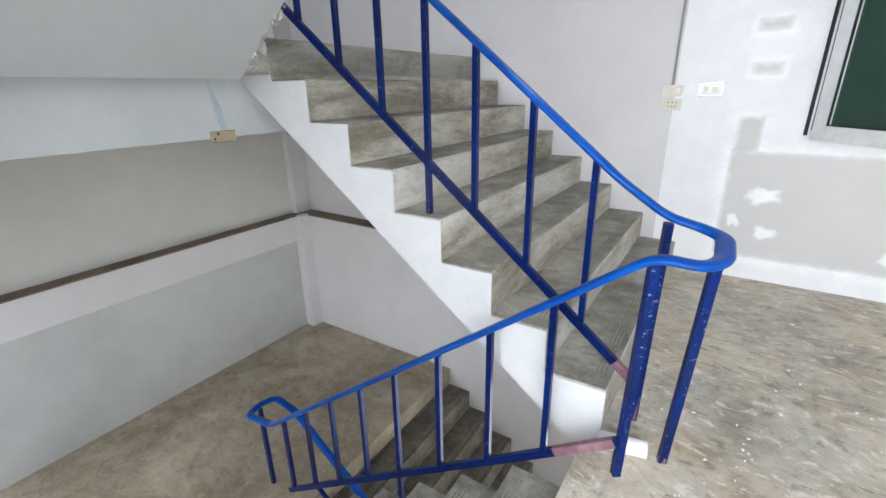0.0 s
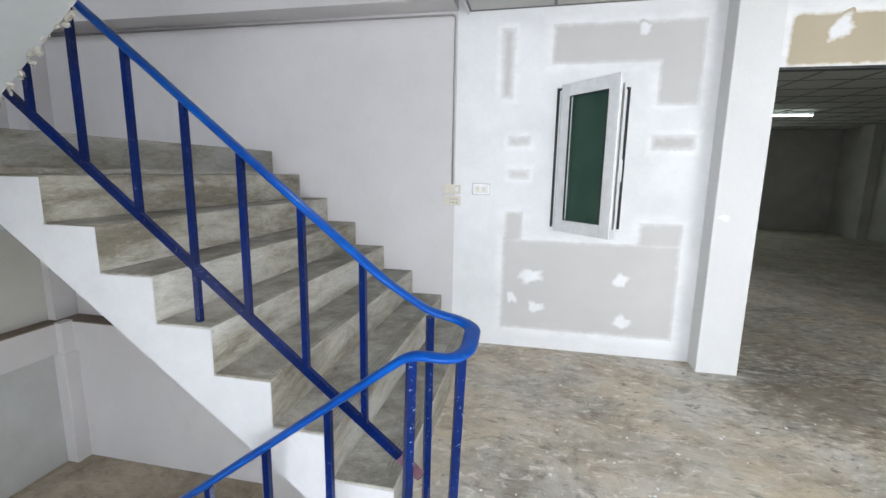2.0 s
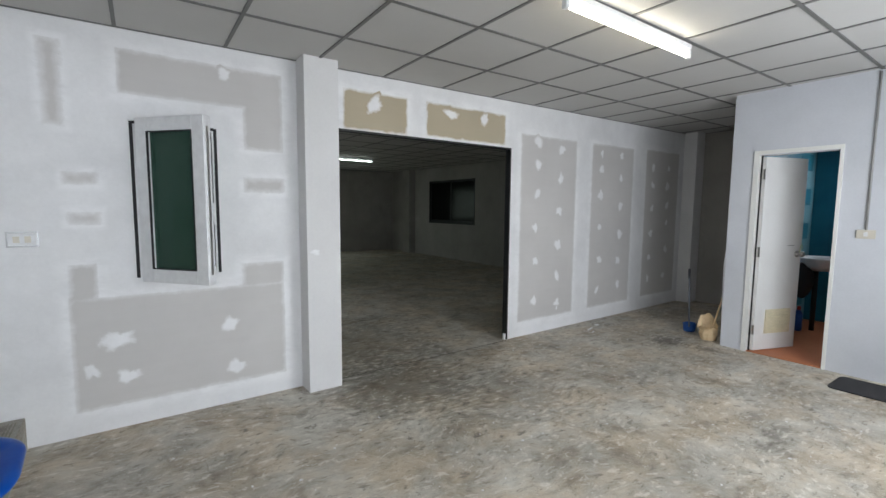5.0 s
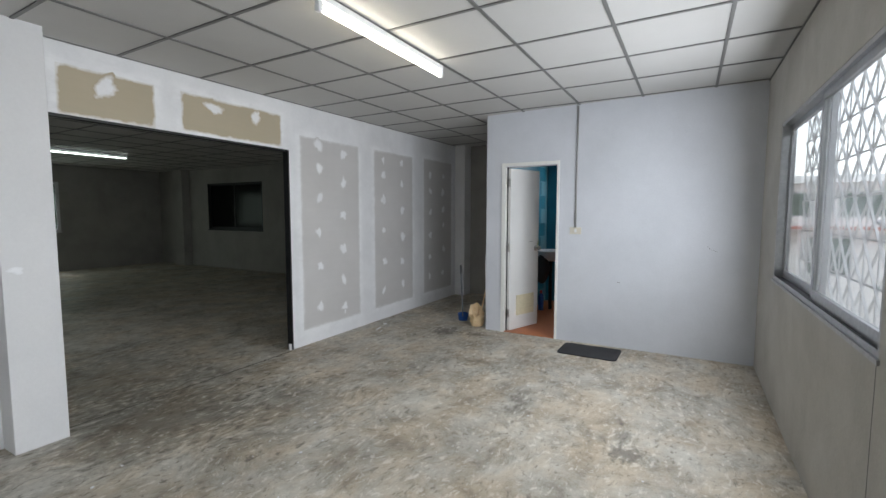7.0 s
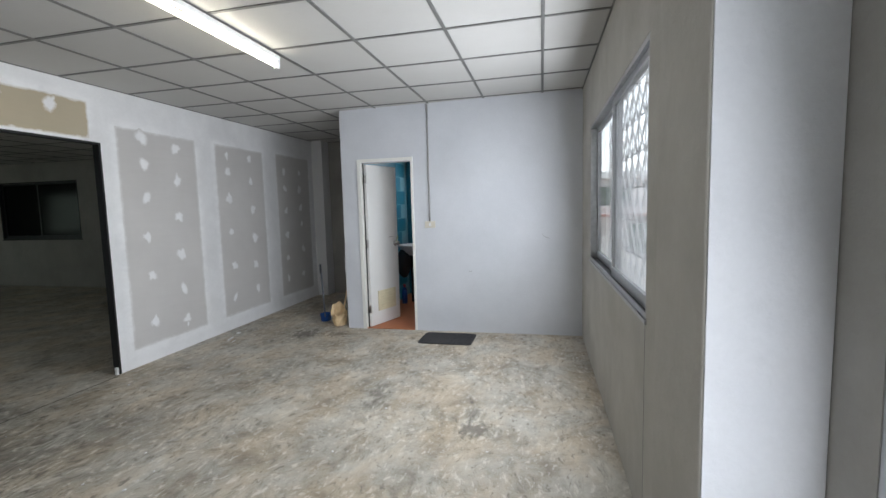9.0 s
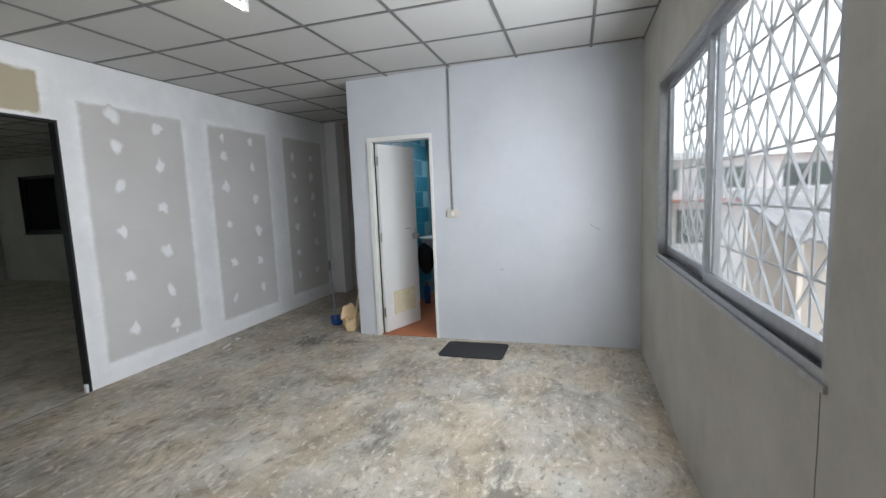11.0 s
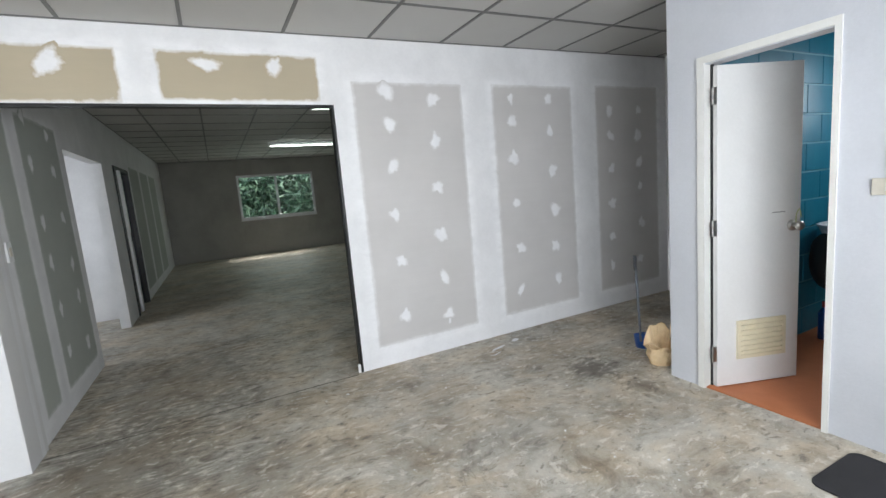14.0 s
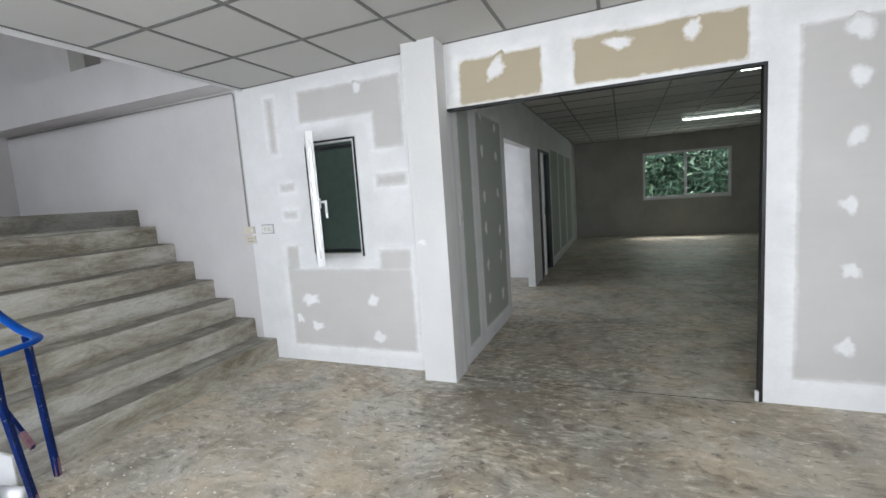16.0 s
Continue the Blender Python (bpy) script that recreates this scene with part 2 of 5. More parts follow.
SOFFIT = painted("grey_white_soffit_paint", (0.46, 0.48, 0.475), (0.53, 0.55, 0.545), 0.7, 1.5, 50, 0.2)
LANDING = concrete("brown_dusty_cement", (0.26, 0.21, 0.15), (0.40, 0.34, 0.255), (0.52, 0.45, 0.35))
STRINGER = painted("stringer_white_paint", (0.60, 0.60, 0.61), (0.70, 0.70, 0.71), 0.6, 4, 50, 0.2)
BROWN = painted("dusty_ledge", (0.16, 0.12, 0.09), (0.26, 0.21, 0.17), 0.9, 5, 40, 0.3)
ALU = metal("aluminium", (0.50, 0.505, 0.515), 0.36)
UPVC = plain("white_upvc", (0.80, 0.81, 0.82), 0.35)
DARK = plain("dark_steel", (0.02, 0.021, 0.022), 0.4, 0.4)
BLACK = plain("black_rubber", (0.018, 0.018, 0.02), 0.75)
CREAM = plain("cream_plastic", (0.68, 0.64, 0.55), 0.45)
VENT = plain("yellowed_vent_plastic", (0.82, 0.75, 0.55), 0.45)
DOORWHITE = painted("door_skin", (0.78, 0.78, 0.765), (0.84, 0.84, 0.83), 0.45, 2, 60, 0.05)
STEEL = metal("brushed_steel", (0.55, 0.54, 0.52), 0.3)
ORANGE = painted("terracotta_floor", (0.46, 0.155, 0.06), (0.56, 0.20, 0.085), 0.5, 4, 50, 0.1)
BLUETILE = painted("turquoise_paint", (0.015, 0.19, 0.29), (0.025, 0.26, 0.38), 0.35, 3, 60, 0.1)
CLEAR = glass("clear_glass", (0.96, 0.98, 0.98))
TINTED = glass("bottle_green_glass", (0.085, 0.175, 0.135), 0.02)
TINTED.node_tree.nodes["Principled BSDF"].inputs["Transmission Weight"].default_value = 0.6
GREEN_GLASS = glass("green_glass", (0.42, 0.62, 0.52))
TUBE = glow("lit_tube", (1.0, 0.93, 0.74), 6.0)
TUBE_COOL = glow("lit_tube_cool", (0.86, 1.0, 0.92), 1.6)
# Opaque near-black pane; the darkness beyond the window is in its colour.
BLACK_PANE = plain("opaque_black_pane", (0.005, 0.006, 0.006), 0.15)
BLACK_PANE.node_tree.nodes["Principled BSDF"].inputs["Specular IOR Level"].default_value = 0.12
BLUE_BUCKET = plain("blue_plastic", (0.012, 0.075, 0.30), 0.4)
TAN = painted("tan_paper", (0.70, 0.51, 0.29), (0.88, 0.69, 0.44), 0.8, 14, 90, 0.5)
GRILLE = plain("white_grille_paint", (0.62, 0.62, 0.62), 0.5)


def blue_paint(name, low, high, worn):
    """Glossy blue enamel, chipped to pale undercoat and red primer."""
    m, t, b = nodes_of(name)
    v = coords(t)
    c = ramp(t, noise_tex(t, v, 6, 6), (0.3, low), (0.7, high))
    chip = noise_tex(t, v, 55, 9, 0.8, 0.8)
    c = mix(t, c, (0.42, 0.48, 0.60), ramp(t, chip, (0.60, (0, 0, 0)), (0.62, (worn, worn, worn))))
    red = noise_tex(t, coords(t, (1, 1, 0.5)), 11, 6, 0.75)
    c = mix(t, c, (0.30, 0.09, 0.08), ramp(t, red, (0.68, (0, 0, 0)), (0.71, (worn, worn, worn))))
    t.links.new(c, b.inputs["Base Color"])
    b.inputs["Roughness"].default_value = 0.28
    b.inputs["Specular IOR Level"].default_value = 0.18
    bump(t, b, chip, 0.12, 0.002)
    return m


# One enamel: bars coloured darker for backlight, handrail brighter for reflected sky.
SHADED_BLUE = blue_paint("shaded_blue_enamel", (0.0008, 0.006, 0.05), (0.0012, 0.013, 0.105), 0.25)
WORN_BLUE = blue_paint("chipped_blue_enamel", (0.0008, 0.008, 0.06), (0.0015, 0.018, 0.13), 0.9)
LIT_BLUE = blue_paint("lit_blue_enamel", (0.001, 0.036, 0.23), (0.002, 0.085, 0.40), 0.1)


def board_paint(name, colour, ragged=0.7, grain=14):
    """Plasterboard left bare, feathering into white joint compound along its rim (attribute 'inside')."""
    m, t, b = nodes_of(name)
    v = coords(t)
    a = t.nodes.new("ShaderNodeAttribute")
    a.attribute_name = "inside"
    n = noise_tex(t, v, grain, 8, 0.65, 0.3)
    s = add(t, "ShaderNodeMath")
    s.operation = "MULTIPLY_ADD"
    t.links.new(n, s.inputs[0])
    s.inputs[1].default_value = ragged
    t.links.new(a.outputs["Fac"], s.inputs[2])
    fac = ramp(t, s.outputs[0], (0.6 * ragged, (0, 0, 0)), (0.89 * ragged, (0.45, 0.45, 0.45)), (min(0.98, 1.36 * ragged), (1, 1, 1)))
    blot = noise_tex(t, v, 1.8, 7, 0.6)
    board = ramp(t, blot, (0.3, tuple(0.9 * k for k in colour)), (0.7, colour))
    white = ramp(t, noise_tex(t, v, 3.0, 8, 0.65), (0.3, (0.73, 0.735, 0.745)), (0.7, (0.84, 0.845, 0.855)))
    white = mix(t, white, ramp(t, noise_tex(t, v, 50, 4, 0.7), (0.3, (0.92, 0.92, 0.92)), (0.7, (1, 1, 1))), 0.5, "MULTIPLY")
    h = t.nodes.new("ShaderNodeAttribute")
    h.attribute_name = "halo"
    fresh = add_math(t, "MULTIPLY", h.outputs["Fac"], ramp(t, noise_tex(t, coords(t, (1, 1, 2.2)), 4.5, 7, 0.7, 0.6), (0.40, (0.0,) * 3), (0.60, (0.7,) * 3)))
    white = mix(t, white, (0.885, 0.89, 0.90), fresh)
    streak = noise_tex(t, coords(t, (0.6, 1, 6)), 5, 5)
    board = mix(t, board, ramp(t, streak, (0.4, (0.95, 0.95, 0.95)), (0.6, (1, 1, 1))), 0.3, "MULTIPLY")
    t.links.new(mix(t, white, board, fac), b.inputs["Base Color"])
    b.inputs["Roughness"].default_value = 0.85
    bump(t, b, n, 0.1, 0.003)
    return m


BOARD = board_paint("grey_plasterboard", (0.605, 0.592, 0.58))
BOARD_GREEN = board_paint("green_plasterboard", (0.45, 0.48, 0.445))
BOARD_TAN = board_paint("tan_plasterboard", (0.47, 0.41, 0.30), 0.95, 8)


def smeared_filler(name, under):
    """Filler wiped over a surface: opaque in the middle, thin and streaky at the rim (attribute 'thick')."""
    m, t, b = nodes_of(name)
    v = coords(t)
    a = t.nodes.new("ShaderNodeAttribute")
    a.attribute_name = "thick"
    n = noise_tex(t, v, 34, 8, 0.7, 0.5)
    cover = add_math(t, "ADD", a.outputs["Fac"], add_math(t, "MULTIPLY", add_math(t, "SUBTRACT", n, 0.5), 1.3))
    white = ramp(t, noise_tex(t, v, 9, 8, 0.65), (0.3, (0.77, 0.775, 0.785)), (0.7, (0.87, 0.875, 0.885)))
    t.links.new(mix(t, under, white, ramp(t, cover, (0.12, (0, 0, 0)), (0.40, (0.55,) * 3), (0.75, (1, 1, 1)))), b.inputs["Base Color"])
    b.inputs["Roughness"].default_value = 0.85
    bump(t, b, n, 0.25, 0.003)
    return m


DAB_GREY = smeared_filler("filler_on_grey_board", (0.58, 0.568, 0.556))
DAB_GREEN = smeared_filler("filler_on_green_board", (0.43, 0.46, 0.425))
DAB_TAN = smeared_filler("filler_on_tan_board", (0.45, 0.39, 0.285))
DAB_WHITE = smeared_filler("filler_on_white_paint", (0.77, 0.775, 0.785))


# ---- mesh helpers ----
def box(bm, x0, x1, y0, y1, z0, z1, bevel=0.0):
    m = Matrix.LocRotScale(((x0 + x1) / 2, (y0 + y1) / 2, (z0 + z1) / 2), None, (abs(x1 - x0), abs(y1 - y0), abs(z1 - z0)))
    made = bmesh.ops.create_cube(bm, size=1, matrix=m)
    if bevel:
        edges = list({e for v in made["verts"] for e in v.link_edges})
        bmesh.ops.bevel(bm, geom=edges, offset=bevel, segments=2, profile=0.5, affect="EDGES")
    return bm


def boxes(*rows, bevel=0.0):
    bm = bmesh.new()
    for r in rows:
        box(bm, *r, bevel=bevel)
    return bm


def prism(bm, outline, y0, y1):
    """An outline in x and z, extruded along y."""
    near = [bm.verts.new((x, y0, z)) for x, z in outline]
    far = [bm.verts.new((x, y1, z)) for x, z in outline]
    bm.faces.new(near)
    bm.faces.new(far[::-1])
    for n in range(len(outline)):
        k = (n + 1) % len(outline)
        bm.faces.new((near[n], far[n], far[k], near[k]))
    bmesh.ops.recalc_face_normals(bm, faces=bm.faces)
    return bm


def rod(bm, a, b, r, sides=10, r2=None):
    a, b = Vector(a), Vector(b)
    q = (b - a).to_track_quat("Z", "Y")
    m = Matrix.LocRotScale((a + b) / 2, q, None)
    bmesh.ops.create_cone(bm, cap_ends=True, segments=sides, radius1=r, radius2=r if r2 is None else r2, depth=(b - a).length, matrix=m)
    return bm


def bar(bm, a, b, w, d):
    """A rectangular bar from a to b, w wide across and d deep."""
    a, b = Vector(a), Vector(b)
    q = (b - a).to_track_quat("Z", "Y")
    bmesh.ops.create_cube(bm, size=1, matrix=Matrix.LocRotScale((a + b) / 2, q, (w, d, (b - a).length)))
    return bm


def sweep(bm, points, w, h, sides=12, closed=False):
    """A flattened tube along points, w wide level and h high."""
    pts = [Vector(p) for p in points]
    rings = []
    for n, p in enumerate(pts):
        a = pts[max(n - 1, 0)] if not closed else pts[n - 1]
        b = pts[min(n + 1, len(pts) - 1)] if not closed else pts[(n + 1) % len(pts)]
        d = (b - a).normalized()
        side = d.cross(Vector((0, 0, 1)))
        side = side.normalized() if side.length > 1e-4 else Vector((0, 1, 0))
        up = side.cross(d)
        rings.append([bm.verts.new(p + side * (w / 2 * math.cos(u)) + up * (h / 2 * math.sin(u))) for u in (2 * math.pi * k / sides for k in range(sides))])
    last = len(rings) if closed else len(rings) - 1
    for n in range(last):
        r, s = rings[n], rings[(n + 1) % len(rings)]
        for k in range(sides):
            bm.faces.new((r[k], r[(k + 1) % sides], s[(k + 1) % sides], s[k]))
    if not closed:
        bm.faces.new(rings[0][::-1])
        bm.faces.new(rings[-1])
    bmesh.ops.recalc_face_normals(bm, faces=bm.faces)
    return bm


def rounded(points, radius=0.06, n=5):
    """Points of a line with its corners rounded off."""
    pts = [Vector(p) for p in points]
    out = [pts[0]]
    for a, b, c in zip(pts, pts[1:], pts[2:]):
        r = min(radius, (a - b).length / 2.1, (c - b).length / 2.1)
        p, q = b + (a - b).normalized() * r, b + (c - b).normalized() * r
        out += [p.lerp(b, k / n).lerp(b.lerp(q, k / n), k / n) for k in range(n + 1)]
    return out + [pts[-1]]


def link(name, bm, material, smooth=False):
    me = bpy.data.meshes.new(name)
    bm.to_mesh(me)
    bm.free()
    me.materials.append(material)
    if smooth:
        for p in me.polygons:
            p.use_smooth = True
    return new(name, me)


def part(name, bm, material, parent, label="", smooth=False):
    ob = link(name, bm, material, smooth)
    ob.parent = parent
    if label:
        ob["label"] = label
    return ob


def thing(name, label, category, group="", kind="", at=(0, 0, 0)):
    ob = new(name)
    ob.location = at
    ob.empty_display_size = 0.1
    return tagged(ob, label, category, group, kind)


def setting(name, bm, material, label, category):
    return tagged(link(name, bm, material), label, category, "", "structure")


def wall_rows(along, a0, a1, b0, b1, z0, z1, holes=()):
    """Boxes of a wall with holes (a, a, z, z) through it."""
    rows = []
    cuts = sorted({a0, a1, *(h[0] for h in holes), *(h[1] for h in holes)})
    for p, q in zip(cuts, cuts[1:]):
        zs = [z0]
        for h in sorted((h for h in holes if h[0] <= p and h[1] >= q), key=lambda h: h[2]):
            zs += [h[2], h[3]]
        zs.append(z1)
        for lo, hi in zip(zs[::2], zs[1::2]):
            if hi - lo > 1e-4:
                rows.append((p, q, b0, b1, lo, hi) if along == "x" else (b0, b1, p, q, lo, hi))
    return rows


# ---- plan ----
YN, YS, YS2 = 3.475, -0.43, -0.57       # north partition, south wall, its recessed western stretch
XB, XE, XW = 5.22, 7.25, -3.95          # bathroom front, east end, west stair wall
CEIL, SLAB = 2.42, 2.82
RISE, GO, STEP_X = 0.1765, 0.2293, -0.055
LOW, LOW_RISE, EDGE = -8 * 0.1765, 0.1765, -0.10
LAND = 8 * RISE
BACK_N, BACK_E = 12.7, 7.4
OPEN = (1.72, 3.585, 0.0, 1.935)
CASEMENT = (0.48, 0.955, 0.90, 1.85)
BIG = (2.45, 4.50, 0.87, 1.97)
STAIR_WIN = (-0.10, 1.44, 0.45, 2.05)

# floors
setting("floor", boxes((EDGE, XE, YS2 - 0.15, 1.5, -0.2, 0), (STEP_X, XE, 1.5, YN, -0.2, 0), (-0.2, 7.6, YN, BACK_N + 0.1, -0.2, 0)), FLOOR,
        "mottled grey-brown polished cement floor, dusty and stained", "floor")
setting("floor_lower_landing", boxes((XW, EDGE - 7 * GO, YS2, 1.5, LOW - 0.15, LOW), (XW, -1.81, 1.5, YN, LOW - 0.15, LOW)), LANDING, "dusty cement half landing below the floor", "landing")
setting("floor_upper_landing", boxes((XW, STEP_X - 7 * GO, YS2, YN, LAND - 0.15, LAND)), STEP, "cement half landing above the floor", "landing")
setting("floor_basement", boxes((XW, 8, YS2, YN, -3.3, -3.1)), FLOOR, "dark cement floor of the storey below", "floor")

# walls
setting("wall_north_stairs", boxes((XW - 0.2, -0.2, YN, YN + 0.1, -3.2, 5.6)), STAIR_WALL, "off-white painted stairwell wall with faint stains", "wall")
setting("wall_west_under", boxes((XW, -3.82, YS2, YN, -0.2, LAND - 0.152)), UNDER_WALL, "warm grey painted wall under the upper landing", "wall")
setting("wall_west", boxes((XW - 0.2, XW, YS2 - 0.2, YN + 0.1, -3.2, 5.6)), STAIR_WALL, "off-white painted stairwell end wall", "wall")
wall_n = setting("wall_north", boxes(*wall_rows("x", -0.2, XE + 0.2, YN, YN + 0.055, 0, 2.67, [OPEN, CASEMENT])), COMPOUND,
                 "plasterboard partition, taped and skimmed with white filler, unpainted", "wall")
setting("wall_south", boxes(*wall_rows("x", 1.6, XE + 0.2, YS - 0.09, YS, 0, 2.67, [BIG])), SOUTH_WALL, "bare weathered grey rendered wall", "wall")
# The lowest opening is unseen, added for the lower landing's fill lamp.
setting("wall_south_stairs", boxes(*wall_rows("x", XW - 0.2, 1.95, YS2 - 0.12, YS2, -3.2, 5.6, [STAIR_WIN, (-3.6, -2.0, 2.7, 3.9), (-3.61, -2.01, -0.9, 0.4)])), GREY_WALL, "grey rendered stairwell wall", "wall")
# The small opening is unseen, added around the bathroom's fill lamp.
setting("wall_east", boxes(*wall_rows("y", YS - 0.2, YN, XE, XE + 0.15, 0, 2.67, [(1.0, 1.6, 1.5, 2.1)])), GREY_WALL, "grey rendered end wall", "wall")
setting("wall_bathroom", boxes(*wall_rows("y", YS, 2.13, XB, XB + 0.1, 0, 2.5, [(1.325, 1.94, 0, 1.85)]), (XB + 0.1, XE, 2.03, 2.13, 0, 2.5)), BATH_WALL,
        "pale blue-grey painted bathroom partition wall", "wall")
setting("wall_back_west", boxes(*wall_rows("y", YN + 0.1, BACK_N, 1.6, 1.7, 0, 2.67, [(5.14, 6.55, 0, 1.9), (7.15, 8.15, 0, 1.93)])), COMPOUND,
        "inner plasterboard partition, skimmed and unpainted", "wall")
setting("wall_back_north", boxes(*wall_rows("x", -0.2, 7.6, BACK_N, BACK_N + 0.15, 0, 2.67, [(3.31, 5.19, 0.90, 2.04)])), GREY_WALL, "grey rendered far wall", "wall")
setting("wall_back_east", boxes(*wall_rows("y", YN + 0.1, BACK_N, BACK_E, BACK_E + 0.15, 0, 2.67, [(8.6, 10.6, 0.93, 2.06)])), GREY_WALL, "grey rendered side wall of the back room", "wall")
setting("wall_side_room", boxes((-0.2, 1.6, 7.2, 7.3, 0, 2.67), *wall_rows("y", YN + 0.1, BACK_N, -0.3, -0.2, 0, 2.67, [(5.4, 6.6, 0.9, 2.0)])), COMPOUND, "white skimmed partition of the side room", "wall")
setting("wall_upper", boxes((0.1, 0.25, YS2, YN + 0.1, SLAB, 5.6)), STAIR_WALL, "painted wall closing the storey above", "wall")
setting("roof", boxes((XW - 0.2, 8, YS2 - 0.2, YN + 0.1, 5.6, 5.75)), WALL, "concrete slab over the stairwell", "roof")
setting("slab", boxes((-0.1, 7.7, YS2 - 0.15, YN, 2.67, SLAB), (-0.3, 7.7, YN, BACK_N + 0.15, 2.67, SLAB), (-0.13, -0.121, YS2, YN, 2.335, 2.82)), WALL, "concrete floor slab above the ceiling", "slab")

# pillars and beams
setting("pillar", boxes((1.472, 1.72, 3.312, YN + 0.1, 0, 2.67), bevel=0.004), WALL, "white painted square concrete column", "column")
setting("pillar_south", boxes((1.57, 1.95, YS2 + 0.001, -0.345, 0, 2.67), bevel=0.006), SOUTH_WALL, "grey rendered pier, white painted side", "column")
part("painted_side", boxes((1.565, 1.569, YS2 + 0.002, -0.35, 0.001, 2.40)), STREAKED, bpy.data.objects["pillar_south"], "streaked white painted side")
setting("pillar_stairs", boxes((XW, -3.74, 3.27, YN, -3.2, 5.6), bevel=0.004), STAIR_WALL, "off-white corner pier of the stairwell", "column")
setting("pillar_corridor", boxes((7.02, XE, 3.30, YN, 0, 2.67), bevel=0.004), WALL, "painted corner pier at the corridor's end", "column")
setting("pillar_back", boxes((7.2, BACK_E, 11.35, 11.75, 0, 2.67), bevel=0.004), GREY_WALL, "rendered pier in the back room", "column")
setting("beam_north", boxes((XW, -0.2, 3.25, YN, 2.36, 2.75)), STAIR_WALL, "painted concrete beam over the stair wall", "beam")
# Grey plaster here puts the dark shading above the beam into colour.
setting("pillar_upper", boxes((-2.12, -1.88, 3.33, YN, 2.75, 5.6)), GREY_WALL, "pier above the stair beam, coloured grey for dark shading", "column")
setting("beam_landing", boxes((-2.12, -1.885, YS2, YN, 0.985, LAND - 0.151)), SOFFIT, "white painted beam under the upper landing", "beam")
XL, YL = -3.67, 3.30                    # faces of the ledge beam
setting("wall_lower", boxes((XW, -3.72, YS2, YN, -3.2, -0.36)), LOWER_WALL, "grey painted lower stairwell wall, faintly stained", "wall")
setting("wall_lower_north", boxes((-3.72, -0.11, 3.327, YN, -3.2, -0.36)), STAIR_WALL, "off-white painted lower stairwell wall", "wall")
setting("band", boxes((XW, XL, YS2, YN, -0.36, -0.092), (XL, -0.30, YL, YN, -0.36, -0.092), bevel=0.004), STAIR_WALL, "painted ledge beam round the stairwell wall", "ledge")
setting("band_top", boxes((XW, XL - 0.002, YS2, YN, -0.092, -0.082), (XL - 0.002, -0.30, YL + 0.002, YN, -0.092, -0.082)), BROWN, "brown dusty top of the ledge", "ledge")
setting("pillar_lower", boxes((-3.73, -3.605, 3.20, 3.33, -3.2, -0.36), (XL - 0.02, -3.605, 3.205, YL + 0.02, -0.3595, -0.078), bevel=0.005), STAIR_WALL, "off-white corner pier below the ledge", "column")


# ---- ceilings ----
def ceiling_z(x, y):
    """The main room's ceiling hangs a little out of level."""
    return 2.379 + 0.0105 * (x - 2.7) - 0.012 * (y - 3.47)


def ceiling(name, x0, x1, y0, y1, gx, gy, pitch_y, label, settled=False):
    xs = [x0] + [gx + 0.6 * k for k in range(-40, 41) if x0 + 0.02 < gx + 0.6 * k < x1 - 0.02] + [x1]
    ys = [y0] + [gy + pitch_y * k for k in range(-40, 41) if y0 + 0.02 < gy + pitch_y * k < y1 - 0.02] + [y1]
    bm = bmesh.new()
    for a, b in zip(xs, xs[1:]):
        for c, d in zip(ys, ys[1:]):
            lift = random.uniform(0, 0.0015)
            box(bm, a + 0.006, b - 0.006, c + 0.006, d - 0.006, CEIL + 0.004 + lift, CEIL + 0.014 + lift)
    box(bm, x0, x1, y0, y1, CEIL + 0.02, CEIL + 0.03)
    bars = bmesh.new()
    for a in xs:
        for c, d in zip(ys, ys[1:]):
            box(bars, max(a - 0.0105, x0), min(a + 0.0105, x1), c, d, CEIL - 0.001, CEIL + 0.005)
    for c in ys:
        for a, b in zip(xs, xs[1:]):
            box(bars, a + 0.0105, b - 0.0105, max(c - 0.0105, y0), min(c + 0.0105, y1), CEIL - 0.001, CEIL + 0.005)
    if settled:
        for v in (*bm.verts, *bars.verts):
            x, y = v.co.x, v.co.y
            u = min(max((y - 0.5) / 2.95, 0), 1) * min(max((x - x0) / 0.3, 0), 1) * min(max((x1 - x) / 0.8, 0), 1)
            v.co.x = x - u * (0.055 + 0.045 * (x - gx))
            v.co.z += ceiling_z(v.co.x, y) - CEIL
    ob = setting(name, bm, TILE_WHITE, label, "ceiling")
    part("ceiling_grid", bars, TBAR, ob, "grey metal ceiling grid")
    return ob


ceiling("ceiling", -0.12, XE, YS, YN, 3.365, 0.54, 0.586, "suspended ceiling of white square boards in a grey grid", True)
ceiling("ceiling_back", 1.7, BACK_E, YN + 0.1, BACK_N, 3.365, 0.54, 0.6, "suspended ceiling of the dim back room")
setting("ceiling_side", boxes((-0.2, 1.6, YN + 0.1, BACK_N, CEIL, CEIL + 0.02)), TILE_WHITE, "plain ceiling of the side room", "ceiling")


